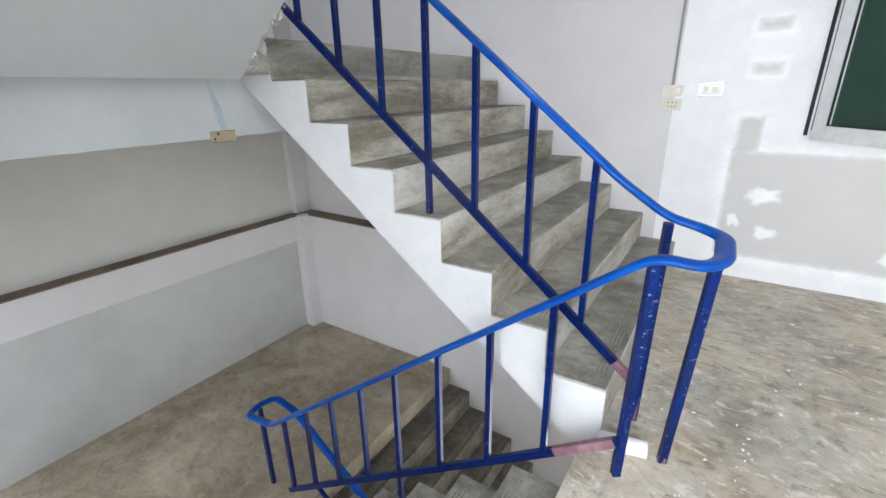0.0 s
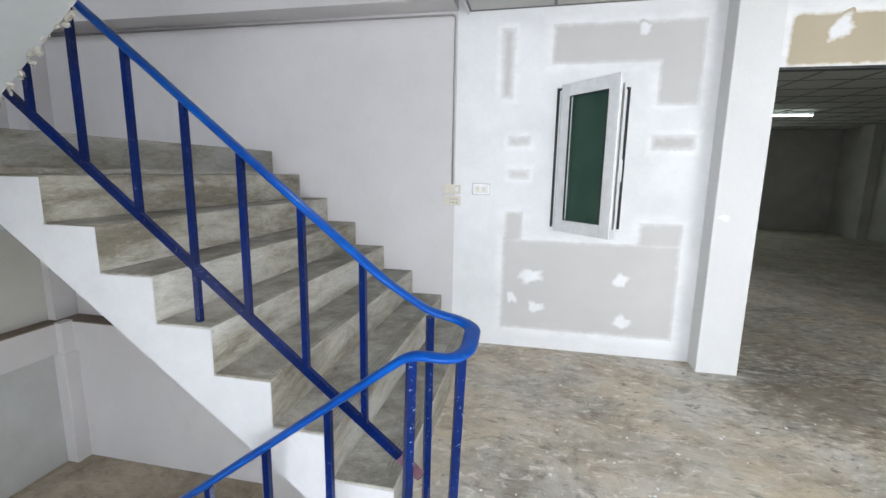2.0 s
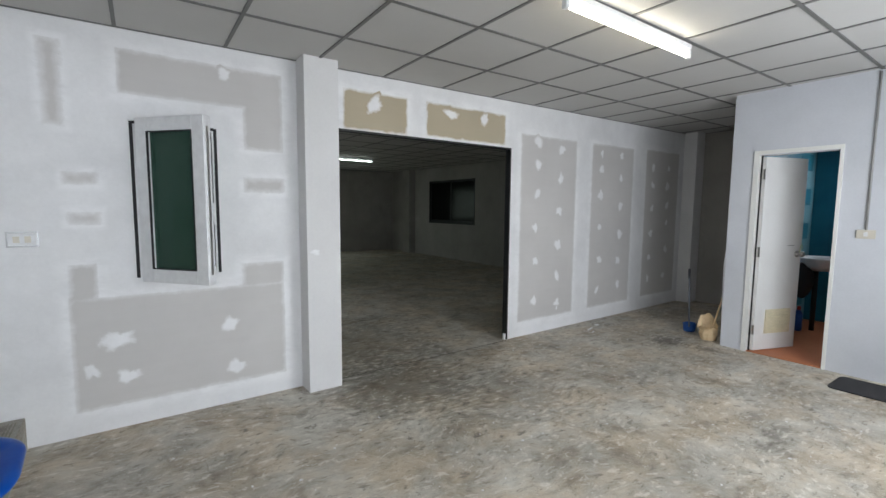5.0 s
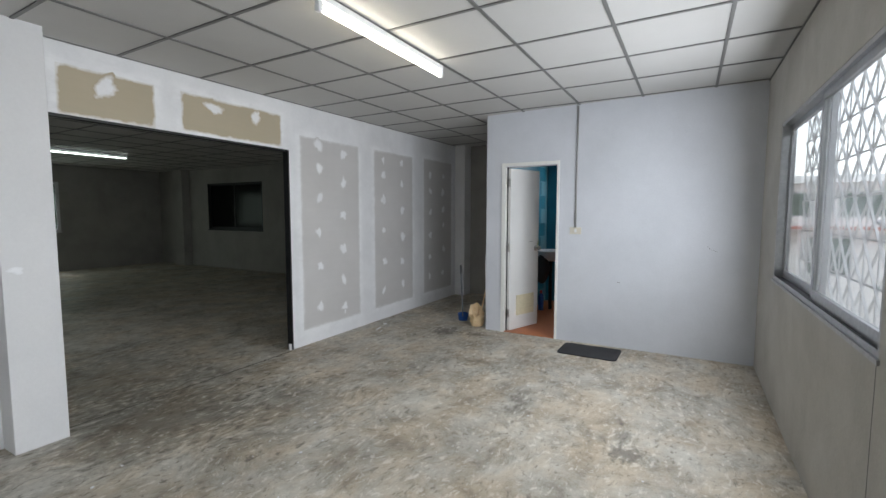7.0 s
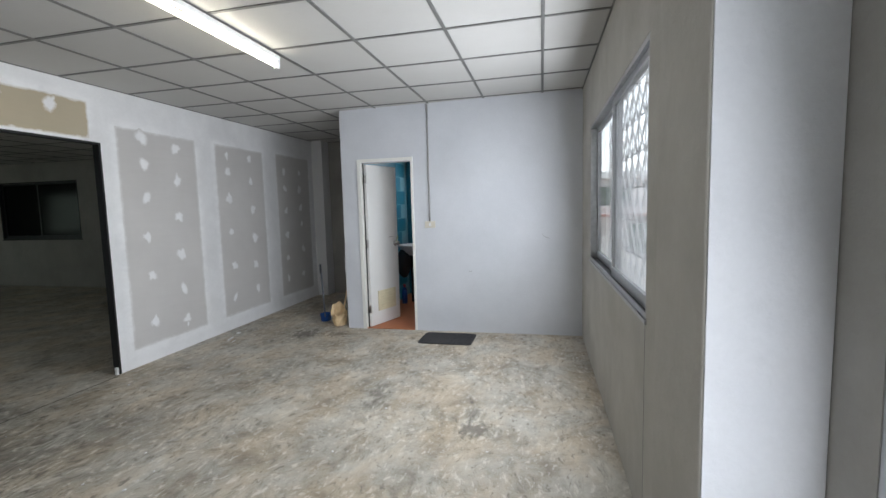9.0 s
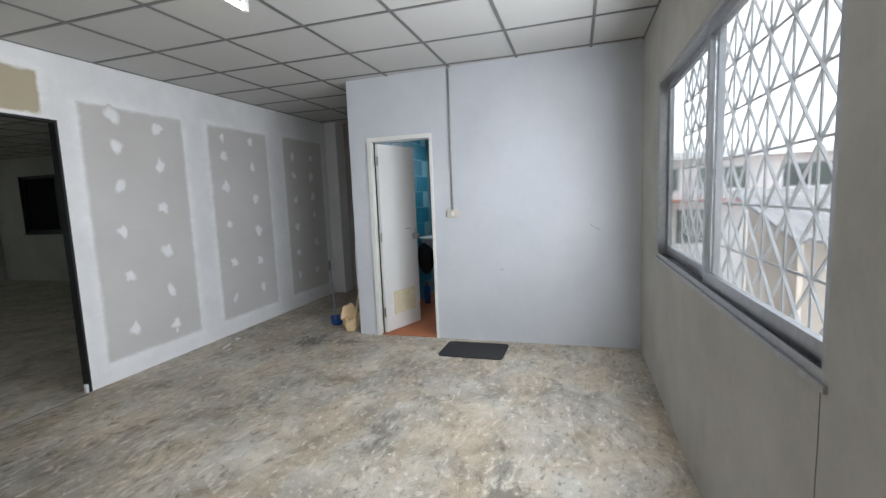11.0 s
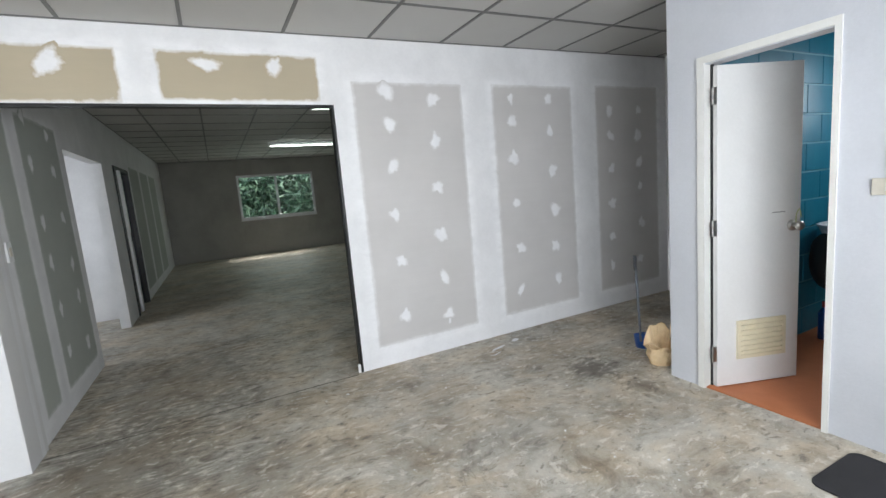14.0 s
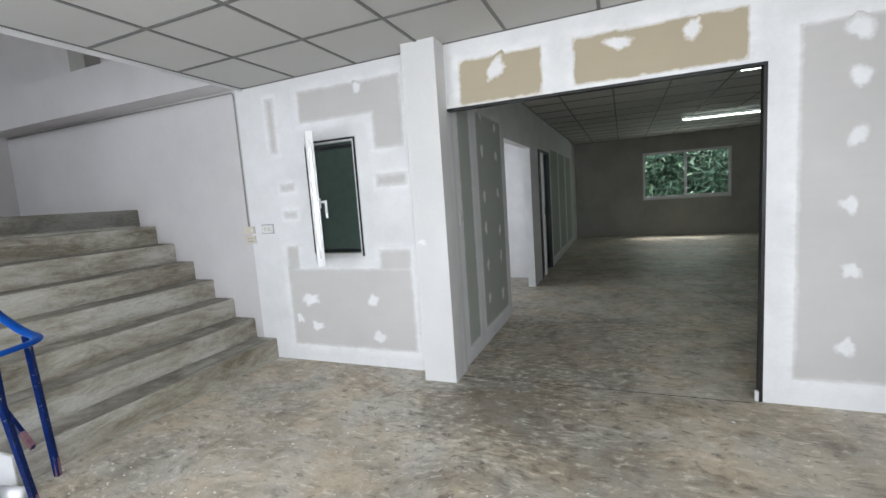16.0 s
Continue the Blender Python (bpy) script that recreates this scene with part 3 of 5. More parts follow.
# ---- stairs ----
def flight(name, label, x0, z0, dx, dz, count, y0, y1, drop, painted_side=None, cement=STEP):
    """Steps from (x0, z0), each dx along x and dz up; drop: the depth of the sloping slab below the pitch line."""
    top = thing(name, label, "stairs", "", "structure")
    s = 1 if dx > 0 else -1
    for k in range(count):
        xa, zt = x0 + dx * k, z0 + dz * (k + 1)
        bm = prism(bmesh.new(), [(xa, zt - dz + 0.0015), (xa, zt), (xa + dx, zt), (xa + dx, zt - dz + 0.02)], y0, y1)
        bmesh.ops.bevel(bm, geom=bm.edges[:], offset=0.004, segments=2, profile=0.5, affect="EDGES")
        st = part("step", bm, cement, top)
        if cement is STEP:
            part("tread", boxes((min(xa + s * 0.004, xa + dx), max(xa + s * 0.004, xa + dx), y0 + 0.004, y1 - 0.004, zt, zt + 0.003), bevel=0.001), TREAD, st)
        groove = bmesh.new()
        for g in (0.03, 0.045, 0.06):
            box(groove, xa + s * g - 0.003, xa + s * g + 0.003, y0 + 0.05, y1 - 0.05, zt + 0.002, zt + 0.0038)
        part("nosing_strip", groove, NOSING, st)
    a, b = (x0, z0), (x0 + dx * count, z0 + dz * count)
    body = prism(bmesh.new(), [a, b, (b[0], b[1] - drop), (a[0], a[1] - drop)], y0 + 0.002, y1 - 0.002)
    part("soffit", body, SOFFIT, top, "white painted sloping underside")
    if painted_side is not None:
        line = [(x0, z0 - drop), (x0, z0)]
        for k in range(count):
            line += [(x0 + dx * k, z0 + dz * (k + 1) - 0.004), (x0 + dx * (k + 1), z0 + dz * (k + 1) - 0.004)]
        line += [(b[0], b[1] - drop)]
        part("stringer", prism(bmesh.new(), line, painted_side - 0.006, painted_side - 0.001), STRINGER, top, "white painted saw-tooth stair side")
    return top


flight("stairs_up", "grey cement stair flight going up, white painted side", STEP_X, 0, -GO, RISE, 8, 1.6, YN, 0.17, 1.6)
flight("stairs_upper", "upper stair flight seen from below, white painted underside", -1.66, LAND, GO, RISE, 7, YS2, 1.45, 0.17)
flight("stairs_down", "grey cement stair flight going down to the half landing", EDGE - 7 * GO, LOW, GO, LOW_RISE, 7, YS2, 1.45, 0.17)
# The lowest flight's cement is darkened to stand for missing light.
flight("stairs_lower", "cement stair flight going on down, coloured dark for shade", -1.81 + 8 * GO, LOW - 9 * LOW_RISE, -GO, LOW_RISE, 8, 1.6, 3.325, 0.17, None, SHADED_STEP)


# ---- plasterboard: bare boards between feathered filler, and dabs over the screws ----
def bare_board(rects, parent, material, axis="y", at=YN - 0.002, margin=0.025, feather=0.06, cell=0.025, rim=0.055, low=-9.0):
    """Thin sheet over a union of rectangles (a, a, z, z), with the distance inside its rim as an attribute."""
    out = margin + rim
    a0, a1 = min(r[0] for r in rects) - out, max(r[1] for r in rects) + out
    z0, z1 = max(low, min(r[2] for r in rects) - out), max(r[3] for r in rects) + out
    na, nz = max(2, round((a1 - a0) / cell)), max(2, round((z1 - z0) / cell))

    def depth(a, z):
        return max(min(a - r[0] + out, r[1] + out - a, z - r[2] + out, r[3] + out - z) for r in rects)

    verts, inside, halo, index = [], [], [], {}
    for i in range(na + 1):
        for j in range(nz + 1):
            a, z = a0 + (a1 - a0) * i / na, z0 + (z1 - z0) * j / nz
            d = depth(a, z)
            if d > -cell:
                index[i, j] = len(verts)
                verts.append((a, at, z) if axis == "y" else (at, a, z))
                inside.append(max(0.0, min(1.0, (d - rim) / feather)) * 0.9 - (0.4 if d < rim else 0))
                halo.append(max(0.0, min(1.0, d / rim)))
    faces = []
    for i in range(na):
        for j in range(nz):
            corner = [(i, j), (i + 1, j), (i + 1, j + 1), (i, j + 1)]
            if all(c in index for c in corner):
                faces.append([index[c] for c in corner])
    me = bpy.data.meshes.new("plasterboard")
    me.from_pydata(verts, [], faces)
    me.attributes.new("inside", "FLOAT", "POINT").data.foreach_set("value", inside)
    me.attributes.new("halo", "FLOAT", "POINT").data.foreach_set("value", halo)
    me.materials.append(material)
    ob = new("plasterboard", me)
    ob.parent = parent
    return ob


def dab(parent, a, z, w, h, axis="y", at=YN - 0.003, tilt=0.0, material=None):
    """A hand-smeared patch of filler, a millimetre or two proud, thinning out at a ragged rim."""
    seed, n = random.uniform(0, 50), 20
    rings = ((1.45, 0.0, 0.0), (1.1, 0.0005, 0.35), (0.75, 0.0014, 0.8), (0.35, 0.0018, 1.0))
    verts, faces, thick = [], [], []
    for f, d, cover in rings:
        for k in range(n):
            u = 2 * math.pi * k / n
            r = 0.75 + 0.5 * noise.noise((math.cos(u) * 1.1 + seed, math.sin(u) * 1.1, seed))
            p, q = w / 2 * r * f * math.cos(u), h / 2 * r * f * math.sin(u)
            p, q = p * math.cos(tilt) - q * math.sin(tilt), p * math.sin(tilt) + q * math.cos(tilt)
            verts.append((a + p, at - d, z + q) if axis == "y" else (at + d, a + p, z + q))
            thick.append(cover)
    for ring in range(len(rings) - 1):
        for k in range(n):
            i, j = ring * n + k, ring * n + (k + 1) % n
            faces.append((i, j, j + n, i + n) if axis == "y" else (j, i, i + n, j + n))
    last = list(range(3 * n, 4 * n))
    faces.append(last if axis == "y" else last[::-1])
    me = bpy.data.meshes.new("filler_dab")
    me.from_pydata(verts, [], faces)
    me.attributes.new("thick", "FLOAT", "POINT").data.foreach_set("value", thick)
    me.materials.append(material or DAB_GREY)
    ob = new("filler_dab", me)
    ob.parent = parent
    return ob


PANELS = ((3.735, 4.60, 0.163, 2.09), (4.90, 5.735, 0.17, 2.10), (6.05, 6.88, 0.18, 2.12))
for p in PANELS:
    bare_board([p], wall_n, BOARD)
bare_board([(0.45, 1.36, 2.0, 2.235), (1.12, 1.36, 1.73, 2.235)], wall_n, BOARD)
bare_board([(0.17, 1.345, 0.15, 0.80), (0.18, 0.29, 0.80, 1.0), (1.09, 1.345, 0.80, 0.95)], wall_n, BOARD)
for r in ((0.12, 0.18, 1.79, 2.22), (0.19, 0.31, 1.475, 1.515), (0.20, 0.31, 1.25, 1.29), (1.12, 1.36, 1.455, 1.525)):
    bare_board([r], wall_n, BOARD, margin=0.03, feather=0.075, cell=0.015, rim=0.03)
bare_board([(1.83, 2.38, 1.95, 2.235)], wall_n, BOARD_TAN, low=1.939)
bare_board([(2.585, 3.495, 1.965, 2.24)], wall_n, BOARD_TAN, low=1.939)
LEFT = (2.03, 1.80, 1.50, 1.14, 0.79, 0.37), (2.0, 1.815, 1.52, 1.13, 0.73, 0.35), (1.90, 1.67, 1.36, 1.02, 0.70, 0.40)
RIGHT = (1.98, 1.67, 1.32, 0.95, 0.60, 0.30), (2.0, 1.72, 1.38, 1.03, 0.71, 0.39), (1.91, 1.66, 1.40, 1.17, 0.79, 0.42)
for x, zs in zip((3.975, 5.08, 6.22, 4.335, 5.49, 6.61), LEFT + RIGHT):
    for z in zs:
        dab(wall_n, x + random.uniform(-0.015, 0.015), z, random.uniform(0.075, 0.115), random.uniform(0.095, 0.14), tilt=random.uniform(-0.6, 0.6))
for x, z, w, h, r in ((1.01, 2.19, 0.10, 0.09, 0), (0.38, 0.55, 0.20, 0.11, 0.2), (0.24, 0.38, 0.07, 0.11, 0.5), (0.41, 0.31, 0.11, 0.10, 0.2), (0.99, 0.55, 0.11, 0.10, 0.3),
                      (1.02, 0.25, 0.12, 0.11, 0.2), (2.08, 2.15, 0.10, 0.19, -0.6), (2.84, 2.17, 0.20, 0.09, -0.1), (3.23, 2.18, 0.10, 0.14, -0.5), (4.34, 0.24, 0.03, 0.06, 0)):
    dab(wall_n, x, z, w, h, tilt=r, material=DAB_TAN if z > 2.1 and x > 1.7 else DAB_GREY)
wall_bw = bpy.data.objects["wall_back_west"]
for p in ((3.72, 3.98, 0.14, 2.0), (4.18, 4.98, 0.15, 2.02), (8.35, 9.2, 0.15, 2.0), (9.4, 10.3, 0.15, 2.0), (10.5, 11.4, 0.15, 2.0)):
    bare_board([p], wall_bw, BOARD_GREEN, "x", 1.702)
for y in (4.32, 4.78):
    for k in range(6):
        dab(wall_bw, y, 0.35 + 0.33 * k + random.uniform(-0.05, 0.05), 0.10, 0.12, "x", 1.703, random.uniform(-0.5, 0.5), DAB_GREEN)

# steel frame of the wide opening
steel_frame = thing("opening_frame", "thin black steel channel lining the wide opening", "door frame", "", "structure")
part("jamb", boxes((3.570, 3.588, YN - 0.003, YN + 0.058, 0, 1.922)), DARK, steel_frame)
part("head", boxes((1.72, 3.588, YN - 0.003, YN + 0.058, 1.922, 1.938)), DARK, steel_frame)
part("jamb_foot", boxes((3.553, 3.570, YN + 0.005, YN + 0.03, 0, 0.06)), COMPOUND, steel_frame, "white filler blob at the foot")


# ---- windows ----
def sliding_window(name, label, w, h, m, pane_mat=CLEAR, category="window", frame_mat=ALU):
    """Two-leaf sliding window; local x along its width, +y to the outside, z up from the sill."""
    top = thing(name, label, category, "", "structure")
    top.matrix_world = m
    f = 0.022
    part("window_frame", boxes((0, f, 0, 0.085, 0, h), (w - f, w, 0, 0.085, 0, h), (f, w - f, 0, 0.085, h - f, h), (f, w - f, 0, 0.085, 0, f)), frame_mat, top)
    part("window_sill", boxes((-0.012, w + 0.012, -0.010, -0.001, -0.012, 0.006), (0, w, -0.001, 0.004, 0.006, 0.030), bevel=0.001), frame_mat, top)
    part("track_groove", boxes((f, w - f, 0.012, 0.078, f, f + 0.002)), DARK, top, "dark strip along the sliding track")
    for lo, hi, y in ((f, w / 2 + 0.03, 0.05), (w / 2 - 0.03, w - f, 0.02)):
        s = 0.034
        leaf = part("sash", boxes((lo, lo + s, y, y + 0.024, f, h - f), (hi - s, hi, y, y + 0.024, f, h - f), (lo + s, hi - s, y, y + 0.024, h - f - s, h - f), (lo + s, hi - s, y, y + 0.024, f, f + 0.055)),
                    frame_mat, top)
        pane = part("pane", boxes((lo + s - 0.004, hi - s + 0.004, y + 0.009, y + 0.014, f + 0.051, h - f - s + 0.004)), pane_mat, leaf)
        pane.visible_shadow = False
    return top


sliding_window("window_1", "silver aluminium sliding window with two clear panes", BIG[1] - BIG[0], BIG[3] - BIG[2], pose(BIG[1], YS - 0.002, BIG[2], 0, 0, 180))
sliding_window("window_2", "tall silver aluminium sliding window beside the stairs", STAIR_WIN[1] - STAIR_WIN[0], STAIR_WIN[3] - STAIR_WIN[2], pose(STAIR_WIN[1], YS2 - 0.002, STAIR_WIN[2], 0, 0, 180))
sliding_window("window_3", "aluminium sliding window at the back, trees outside", 1.88, 1.14, pose(3.31, BACK_N + 0.002, 0.90), CLEAR, "window", UPVC)
sliding_window("window_4", "dark aluminium sliding window with opaque near-black panes", 2.0, 1.13, pose(BACK_E + 0.002, 10.6, 0.93, 0, 0, -90), BLACK_PANE, "window", DARK)


def grille(m, w, h):
    """White welded security grille of uprights, rails and crossed diagonals."""
    top = thing("window_grille", "white painted steel security grille with crossed diagonal bars", "window grille")
    top.matrix_world = m
    px, pz = 0.195, 0.22
    nx, nz = round(w / px), round(h / pz)
    px, pz = w / nx, h / nz
    for k in range(nx + 1):
        part("upright", bar(bmesh.new(), (k * px, 0, 0), (k * px, 0, h), 0.012, 0.005), GRILLE, top)
    for k in range(nz + 1):
        part("rail", bar(bmesh.new(), (0, -0.006, k * pz), (w, -0.006, k * pz), 0.005, 0.009), GRILLE, top)
    for k in range(-nz, nx + 1):
        for s in (1, -1):
            a, b = max(k, 0), min(k + nz, nx)
            if b > a:
                za, zb = (a - k) * pz, (b - k) * pz
                if s < 0:
                    za, zb = h - za, h - zb
                part("diagonal", bar(bmesh.new(), (a * px, 0.006 * s, za), (b * px, 0.006 * s, zb), 0.010, 0.005), GRILLE, top)
    for x in (0.02, w / 2, w - 0.02):
        for z in (0.02, h - 0.02):
            part("fixing_lug", bar(bmesh.new(), (x, 0.001, z), (x, 0.081, z), 0.02, 0.006), GRILLE, top)
    return top


grille(pose(BIG[0] - 0.1, YS - 0.17, BIG[2] - 0.06), BIG[1] - BIG[0] + 0.2, 1.24)

# casement window standing open in the partition
cas = thing("window_5", "white casement window standing open, dark green glass", "window", "", "structure")
x0, x1, z0, z1 = CASEMENT
f = 0.035
part("window_frame", boxes((x0, x0 + f, YN - 0.004, YN + 0.075, z0, z1), (x1 - f, x1, YN - 0.004, YN + 0.075, z0, z1), (x0 + f, x1 - f, YN - 0.004, YN + 0.075, z1 - f, z1), (x0 + f, x1 - f, YN - 0.004, YN + 0.075, z0, z0 + f)), UPVC, cas)
part("gasket", boxes((x0 + 0.006, x0 + 0.024, YN - 0.007, YN - 0.0045, z0 + 0.01, z1 - 0.01), (x1 - 0.024, x1 - 0.006, YN - 0.007, YN - 0.0045, z0 + 0.01, z1 - 0.01), (x0 + 0.024, x1 - 0.024, YN - 0.007, YN - 0.0045, z1 - 0.024, z1 - 0.008)), BLACK, cas, "black rubber seal")
# Opaque sheet added in the opening; its colour gives the side room's darkness.
part("dark_backing", boxes((x0 + f, x1 - f, YN + 0.05, YN + 0.055, z0 + f, z1 - f)), plain("opaque_dark_green", (0.085, 0.125, 0.108), 0.12), cas, "opaque dark green sheet standing for the dim side room")
part("inner_rail", boxes((x0 + f, x1 - f, YN + 0.03, YN + 0.05, z1 - f - 0.045, z1 - f - 0.02), (x0 + f, x1 - f, YN + 0.03, YN + 0.05, z0 + f + 0.01, z0 + f + 0.03)), DARK, cas)
sash = new("sash")
sash.parent = cas
sash.matrix_world = pose(0.554, 3.45, 0.892, 0, 0, -50)
sw, sh, sf, sd = 0.474, 0.96, 0.08, 0.055
me = boxes((0, sf, -sd, 0, 0, sh), (sw - sf, sw, -sd, 0, 0, sh), (sf, sw - sf, -sd, 0, sh - sf, sh), (sf, sw - sf, -sd, 0, 0, sf), bevel=0.004)
part("sash_frame", me, UPVC, sash)
sl = sf
part("bead", boxes((sl, sl + 0.006, -sd - 0.002, -sd + 0.01, sf, sh - sf), (sw - sf - 0.006, sw - sf, -sd - 0.002, -sd + 0.01, sf, sh - sf), (sl + 0.006, sw - sf - 0.006, -sd - 0.002, -sd + 0.01, sh - sf - 0.006, sh - sf), (sl + 0.006, sw - sf - 0.006, -sd - 0.002, -sd + 0.01, sf, sf + 0.006)), BLACK, sash)
part("pane", boxes((sl - 0.003, sw - sf + 0.003, -0.03, -0.024, sf - 0.003, sh - sf + 0.003)), TINTED, sash)
hb = boxes((sw - 0.052, sw - 0.024, 0.001, 0.012, 0.42, 0.49), (sw - 0.046, sw - 0.030, 0.012, 0.042, 0.455, 0.472), (sw - 0.048, sw - 0.028, 0.036, 0.052, 0.345, 0.475), bevel=0.003)
part("handle", hb, UPVC, sash)
part("lock_strip", boxes((sw + 0.0005, sw + 0.004, -0.035, -0.02, 0.06, sh - 0.06)), STEEL, sash, "steel locking strip")


# ---- lamps ----
def tube_lamp(x0, y, z, length, tube_mat, group):
    """A ceiling batten with one bare fluorescent tube."""
    top = thing("tube_lamp", "white batten ceiling lamp with a lit bare fluorescent tube", "ceiling lamp", group)
    top.location = (x0, y, z)
    part("batten", boxes((0.0, length, -0.017, 0.017, -0.034, 0), bevel=0.005), UPVC, top)
    for e in (0.0, length - 0.03):
        part("lamp_holder", boxes((e, e + 0.028, -0.016, 0.016, -0.088, -0.034), bevel=0.005), UPVC, top)
    part("tube", rod(bmesh.new(), (0.029, 0, -0.068), (length - 0.029, 0, -0.068), 0.014, 14), tube_mat, top, "glowing white tube", True)
    part("starter", rod(bmesh.new(), (0.16, 0.0172, -0.02), (0.16, 0.04, -0.02), 0.011), CREAM, top)
    return top


tube_lamp(2.20, 1.715, ceiling_z(2.2, 1.715) - 0.001, 1.22, TUBE, "fluorescent lamps")
tube_lamp(3.80, 9.32, CEIL - 0.002, 1.22, TUBE_COOL, "fluorescent lamps")
tube_lamp(3.90, 5.74, CEIL - 0.002, 1.22, TUBE_COOL, "fluorescent lamps")

# ---- railing ----
rail = thing("stair_railing", "blue enamelled steel stair railing, chipped to red primer", "railing")
YU, YD = 1.65, 1.43


def up_z(x):
    return 0.80 + 0.815 * (0.04 - x)


def down_z(x):
    return 0.73 + 0.755 * (x - 0.02)


def up_bar_z(x):
    return 0.24 + 0.825 * (-0.01 - x)


def down_bar_z(x):
    return 0.125 + 0.713 * (x - 0.02)


hand = [(-1.62, YU, up_z(-1.62)), (-0.10, YU, up_z(-0.10)), (0.04, YU + 0.04, up_z(0.03)), (0.145, YU + 0.05, 0.782), (0.20, YU + 0.005, 0.774), (0.206, 1.50, 0.76), (0.17, YD, 0.757), (0.05, YD, 0.762), (-1.88, YD, down_z(-1.88)),
        (-2.14, YD + 0.01, -0.76), (-2.17, 1.54, -0.76), (-2.14, YU, -0.76), (-1.95, YU, -0.79), (-0.4, YU, -0.79 - 0.742 * 1.55)]
part("handrail", sweep(bmesh.new(), rounded(hand, 0.045, 6), 0.052, 0.026, 14), LIT_BLUE, rail, "smooth blue handrail, coloured bright for reflected sky", True)
part("lower_bar", bar(bmesh.new(), (0.03, YU, up_bar_z(0.03)), (-1.62, YU, up_bar_z(-1.62)), 0.02, 0.03), SHADED_BLUE, rail)
part("lower_bar", bar(bmesh.new(), (0.03, YD, down_bar_z(0.03)), (-1.80, YD, down_bar_z(-1.80)), 0.02, 0.03), SHADED_BLUE, rail)
part("lower_bar", bar(bmesh.new(), (-1.85, YU, -1.36), (-0.4, YU, -1.36 - 0.742 * 1.45), 0.02, 0.03), SHADED_BLUE, rail)
for k, x in enumerate((-0.18, -0.40, -0.62, -0.83, -1.05, -1.27, -1.49)):
    foot = 4 * RISE if k == 3 else up_bar_z(x)
    part("baluster", bar(bmesh.new(), (x, YU, foot), (x, YU, up_z(x) - 0.008), 0.021, 0.021), SHADED_BLUE, rail)
for k, x in enumerate((-0.21, -0.43, -0.655, -0.885, -1.10, -1.32, -1.535, -1.75)):
    foot = -4 * LOW_RISE + 0.0 if k == 3 else down_bar_z(x)
    part("baluster", bar(bmesh.new(), (x, YD, foot), (x, YD, down_z(x) - 0.008), 0.021, 0.021), SHADED_BLUE, rail)
for foot, head in (((0.034, YD, 0), (0.05, YD + 0.012, 0.752)), ((0.152, 1.568, 0), (0.19, 1.48, 0.748)), ((0.028, 1.73, 0), (0.045, 1.695, 0.787)), ((-2.15, 1.53, LOW), (-2.15, 1.53, -0.77))):
    part("post", bar(bmesh.new(), foot, head, 0.025, 0.025), WORN_BLUE if foot[2] == 0 else SHADED_BLUE, rail)
PRIMER = painted("red_primer", (0.16, 0.06, 0.08), (0.30, 0.17, 0.20), 0.7, 20, 60, 0.3, (0.008, 0.02, 0.13))
part("primer_patch", bar(bmesh.new(), (0.018, YD, down_bar_z(0.018)), (-0.17, YD, down_bar_z(-0.17)), 0.0215, 0.0315), PRIMER, rail, "bare red primer on the bar's end")
part("primer_patch", bar(bmesh.new(), (0.028, YU, up_bar_z(0.028)), (-0.05, YU, up_bar_z(-0.05)), 0.0215, 0.0315), PRIMER, rail, "bare red primer on the bar's end")
for x, y, h in ((0.152, 1.568, 0.025), (0.028, 1.73, 0.10)):
    part("primer_patch", bar(bmesh.new(), (x, y, 0.0005), (x, y, h), 0.0262, 0.0262), PRIMER, rail, "bare red primer at the post's foot")

pipe = thing("pipe_offcut", "short white plastic pipe offcut lying by the newel post", "pipe")
part("tube", rod(bmesh.new(), (-0.05, 1.525, 0.031), (0.105, 1.555, 0.031), 0.03, 18), UPVC, pipe, "", True)


# ---- bathroom door ----
FRAME_PAINT = painted("cream_frame_paint", (0.79, 0.79, 0.755), (0.84, 0.84, 0.81), 0.5, 6, 60, 0.2, (0.62, 0.58, 0.48))
fr = thing("door_frame", "cream painted wooden door frame", "door frame", "", "structure")
part("jamb", boxes((XB - 0.012, XB + 0.11, 1.905, 1.945, 0, 1.855)), FRAME_PAINT, fr)
part("jamb", boxes((XB - 0.012, XB + 0.11, 1.31, 1.335, 0, 1.855)), FRAME_PAINT, fr)
part("head", boxes((XB - 0.012, XB + 0.11, 1.31, 1.945, 1.855, 1.89)), FRAME_PAINT, fr)
part("stop", boxes((XB + 0.045, XB + 0.06, 1.893, 1.905, 0, 1.855)), BLACK, fr)
door = thing("door_1", "white flush bathroom door ajar, cream louvre vent near the bottom", "door", "", "structure")
door.matrix_world = pose(XB + 0.03, 1.90, 0.012, 0, 0, -20)
DW, DH = 0.54, 1.825
part("leaf", boxes((0.020, DW, -0.035, 0, 0, DH), bevel=0.003), DOORWHITE, door)
vent = part("vent", boxes((0.14, 0.16, -0.047, -0.0355, 0.16, 0.39), (0.43, 0.45, -0.047, -0.0355, 0.16, 0.39), (0.16, 0.43, -0.047, -0.0355, 0.37, 0.39), (0.16, 0.43, -0.047, -0.0355, 0.16, 0.18), (0.16, 0.43, -0.038, -0.0355, 0.18, 0.37)), VENT, door, "cream plastic louvre vent")
for k in range(6):
    part("slat", bar(bmesh.new(), (0.16, -0.044, 0.197 + 0.031 * k), (0.43, -0.044, 0.197 + 0.031 * k), 0.012, 0.016), VENT, vent)
for z in (0.16, 0.90, 1.62):
    part("hinge", boxes((-0.012, 0.012, -0.042, -0.030, z, z + 0.09), bevel=0.002), STEEL, door)
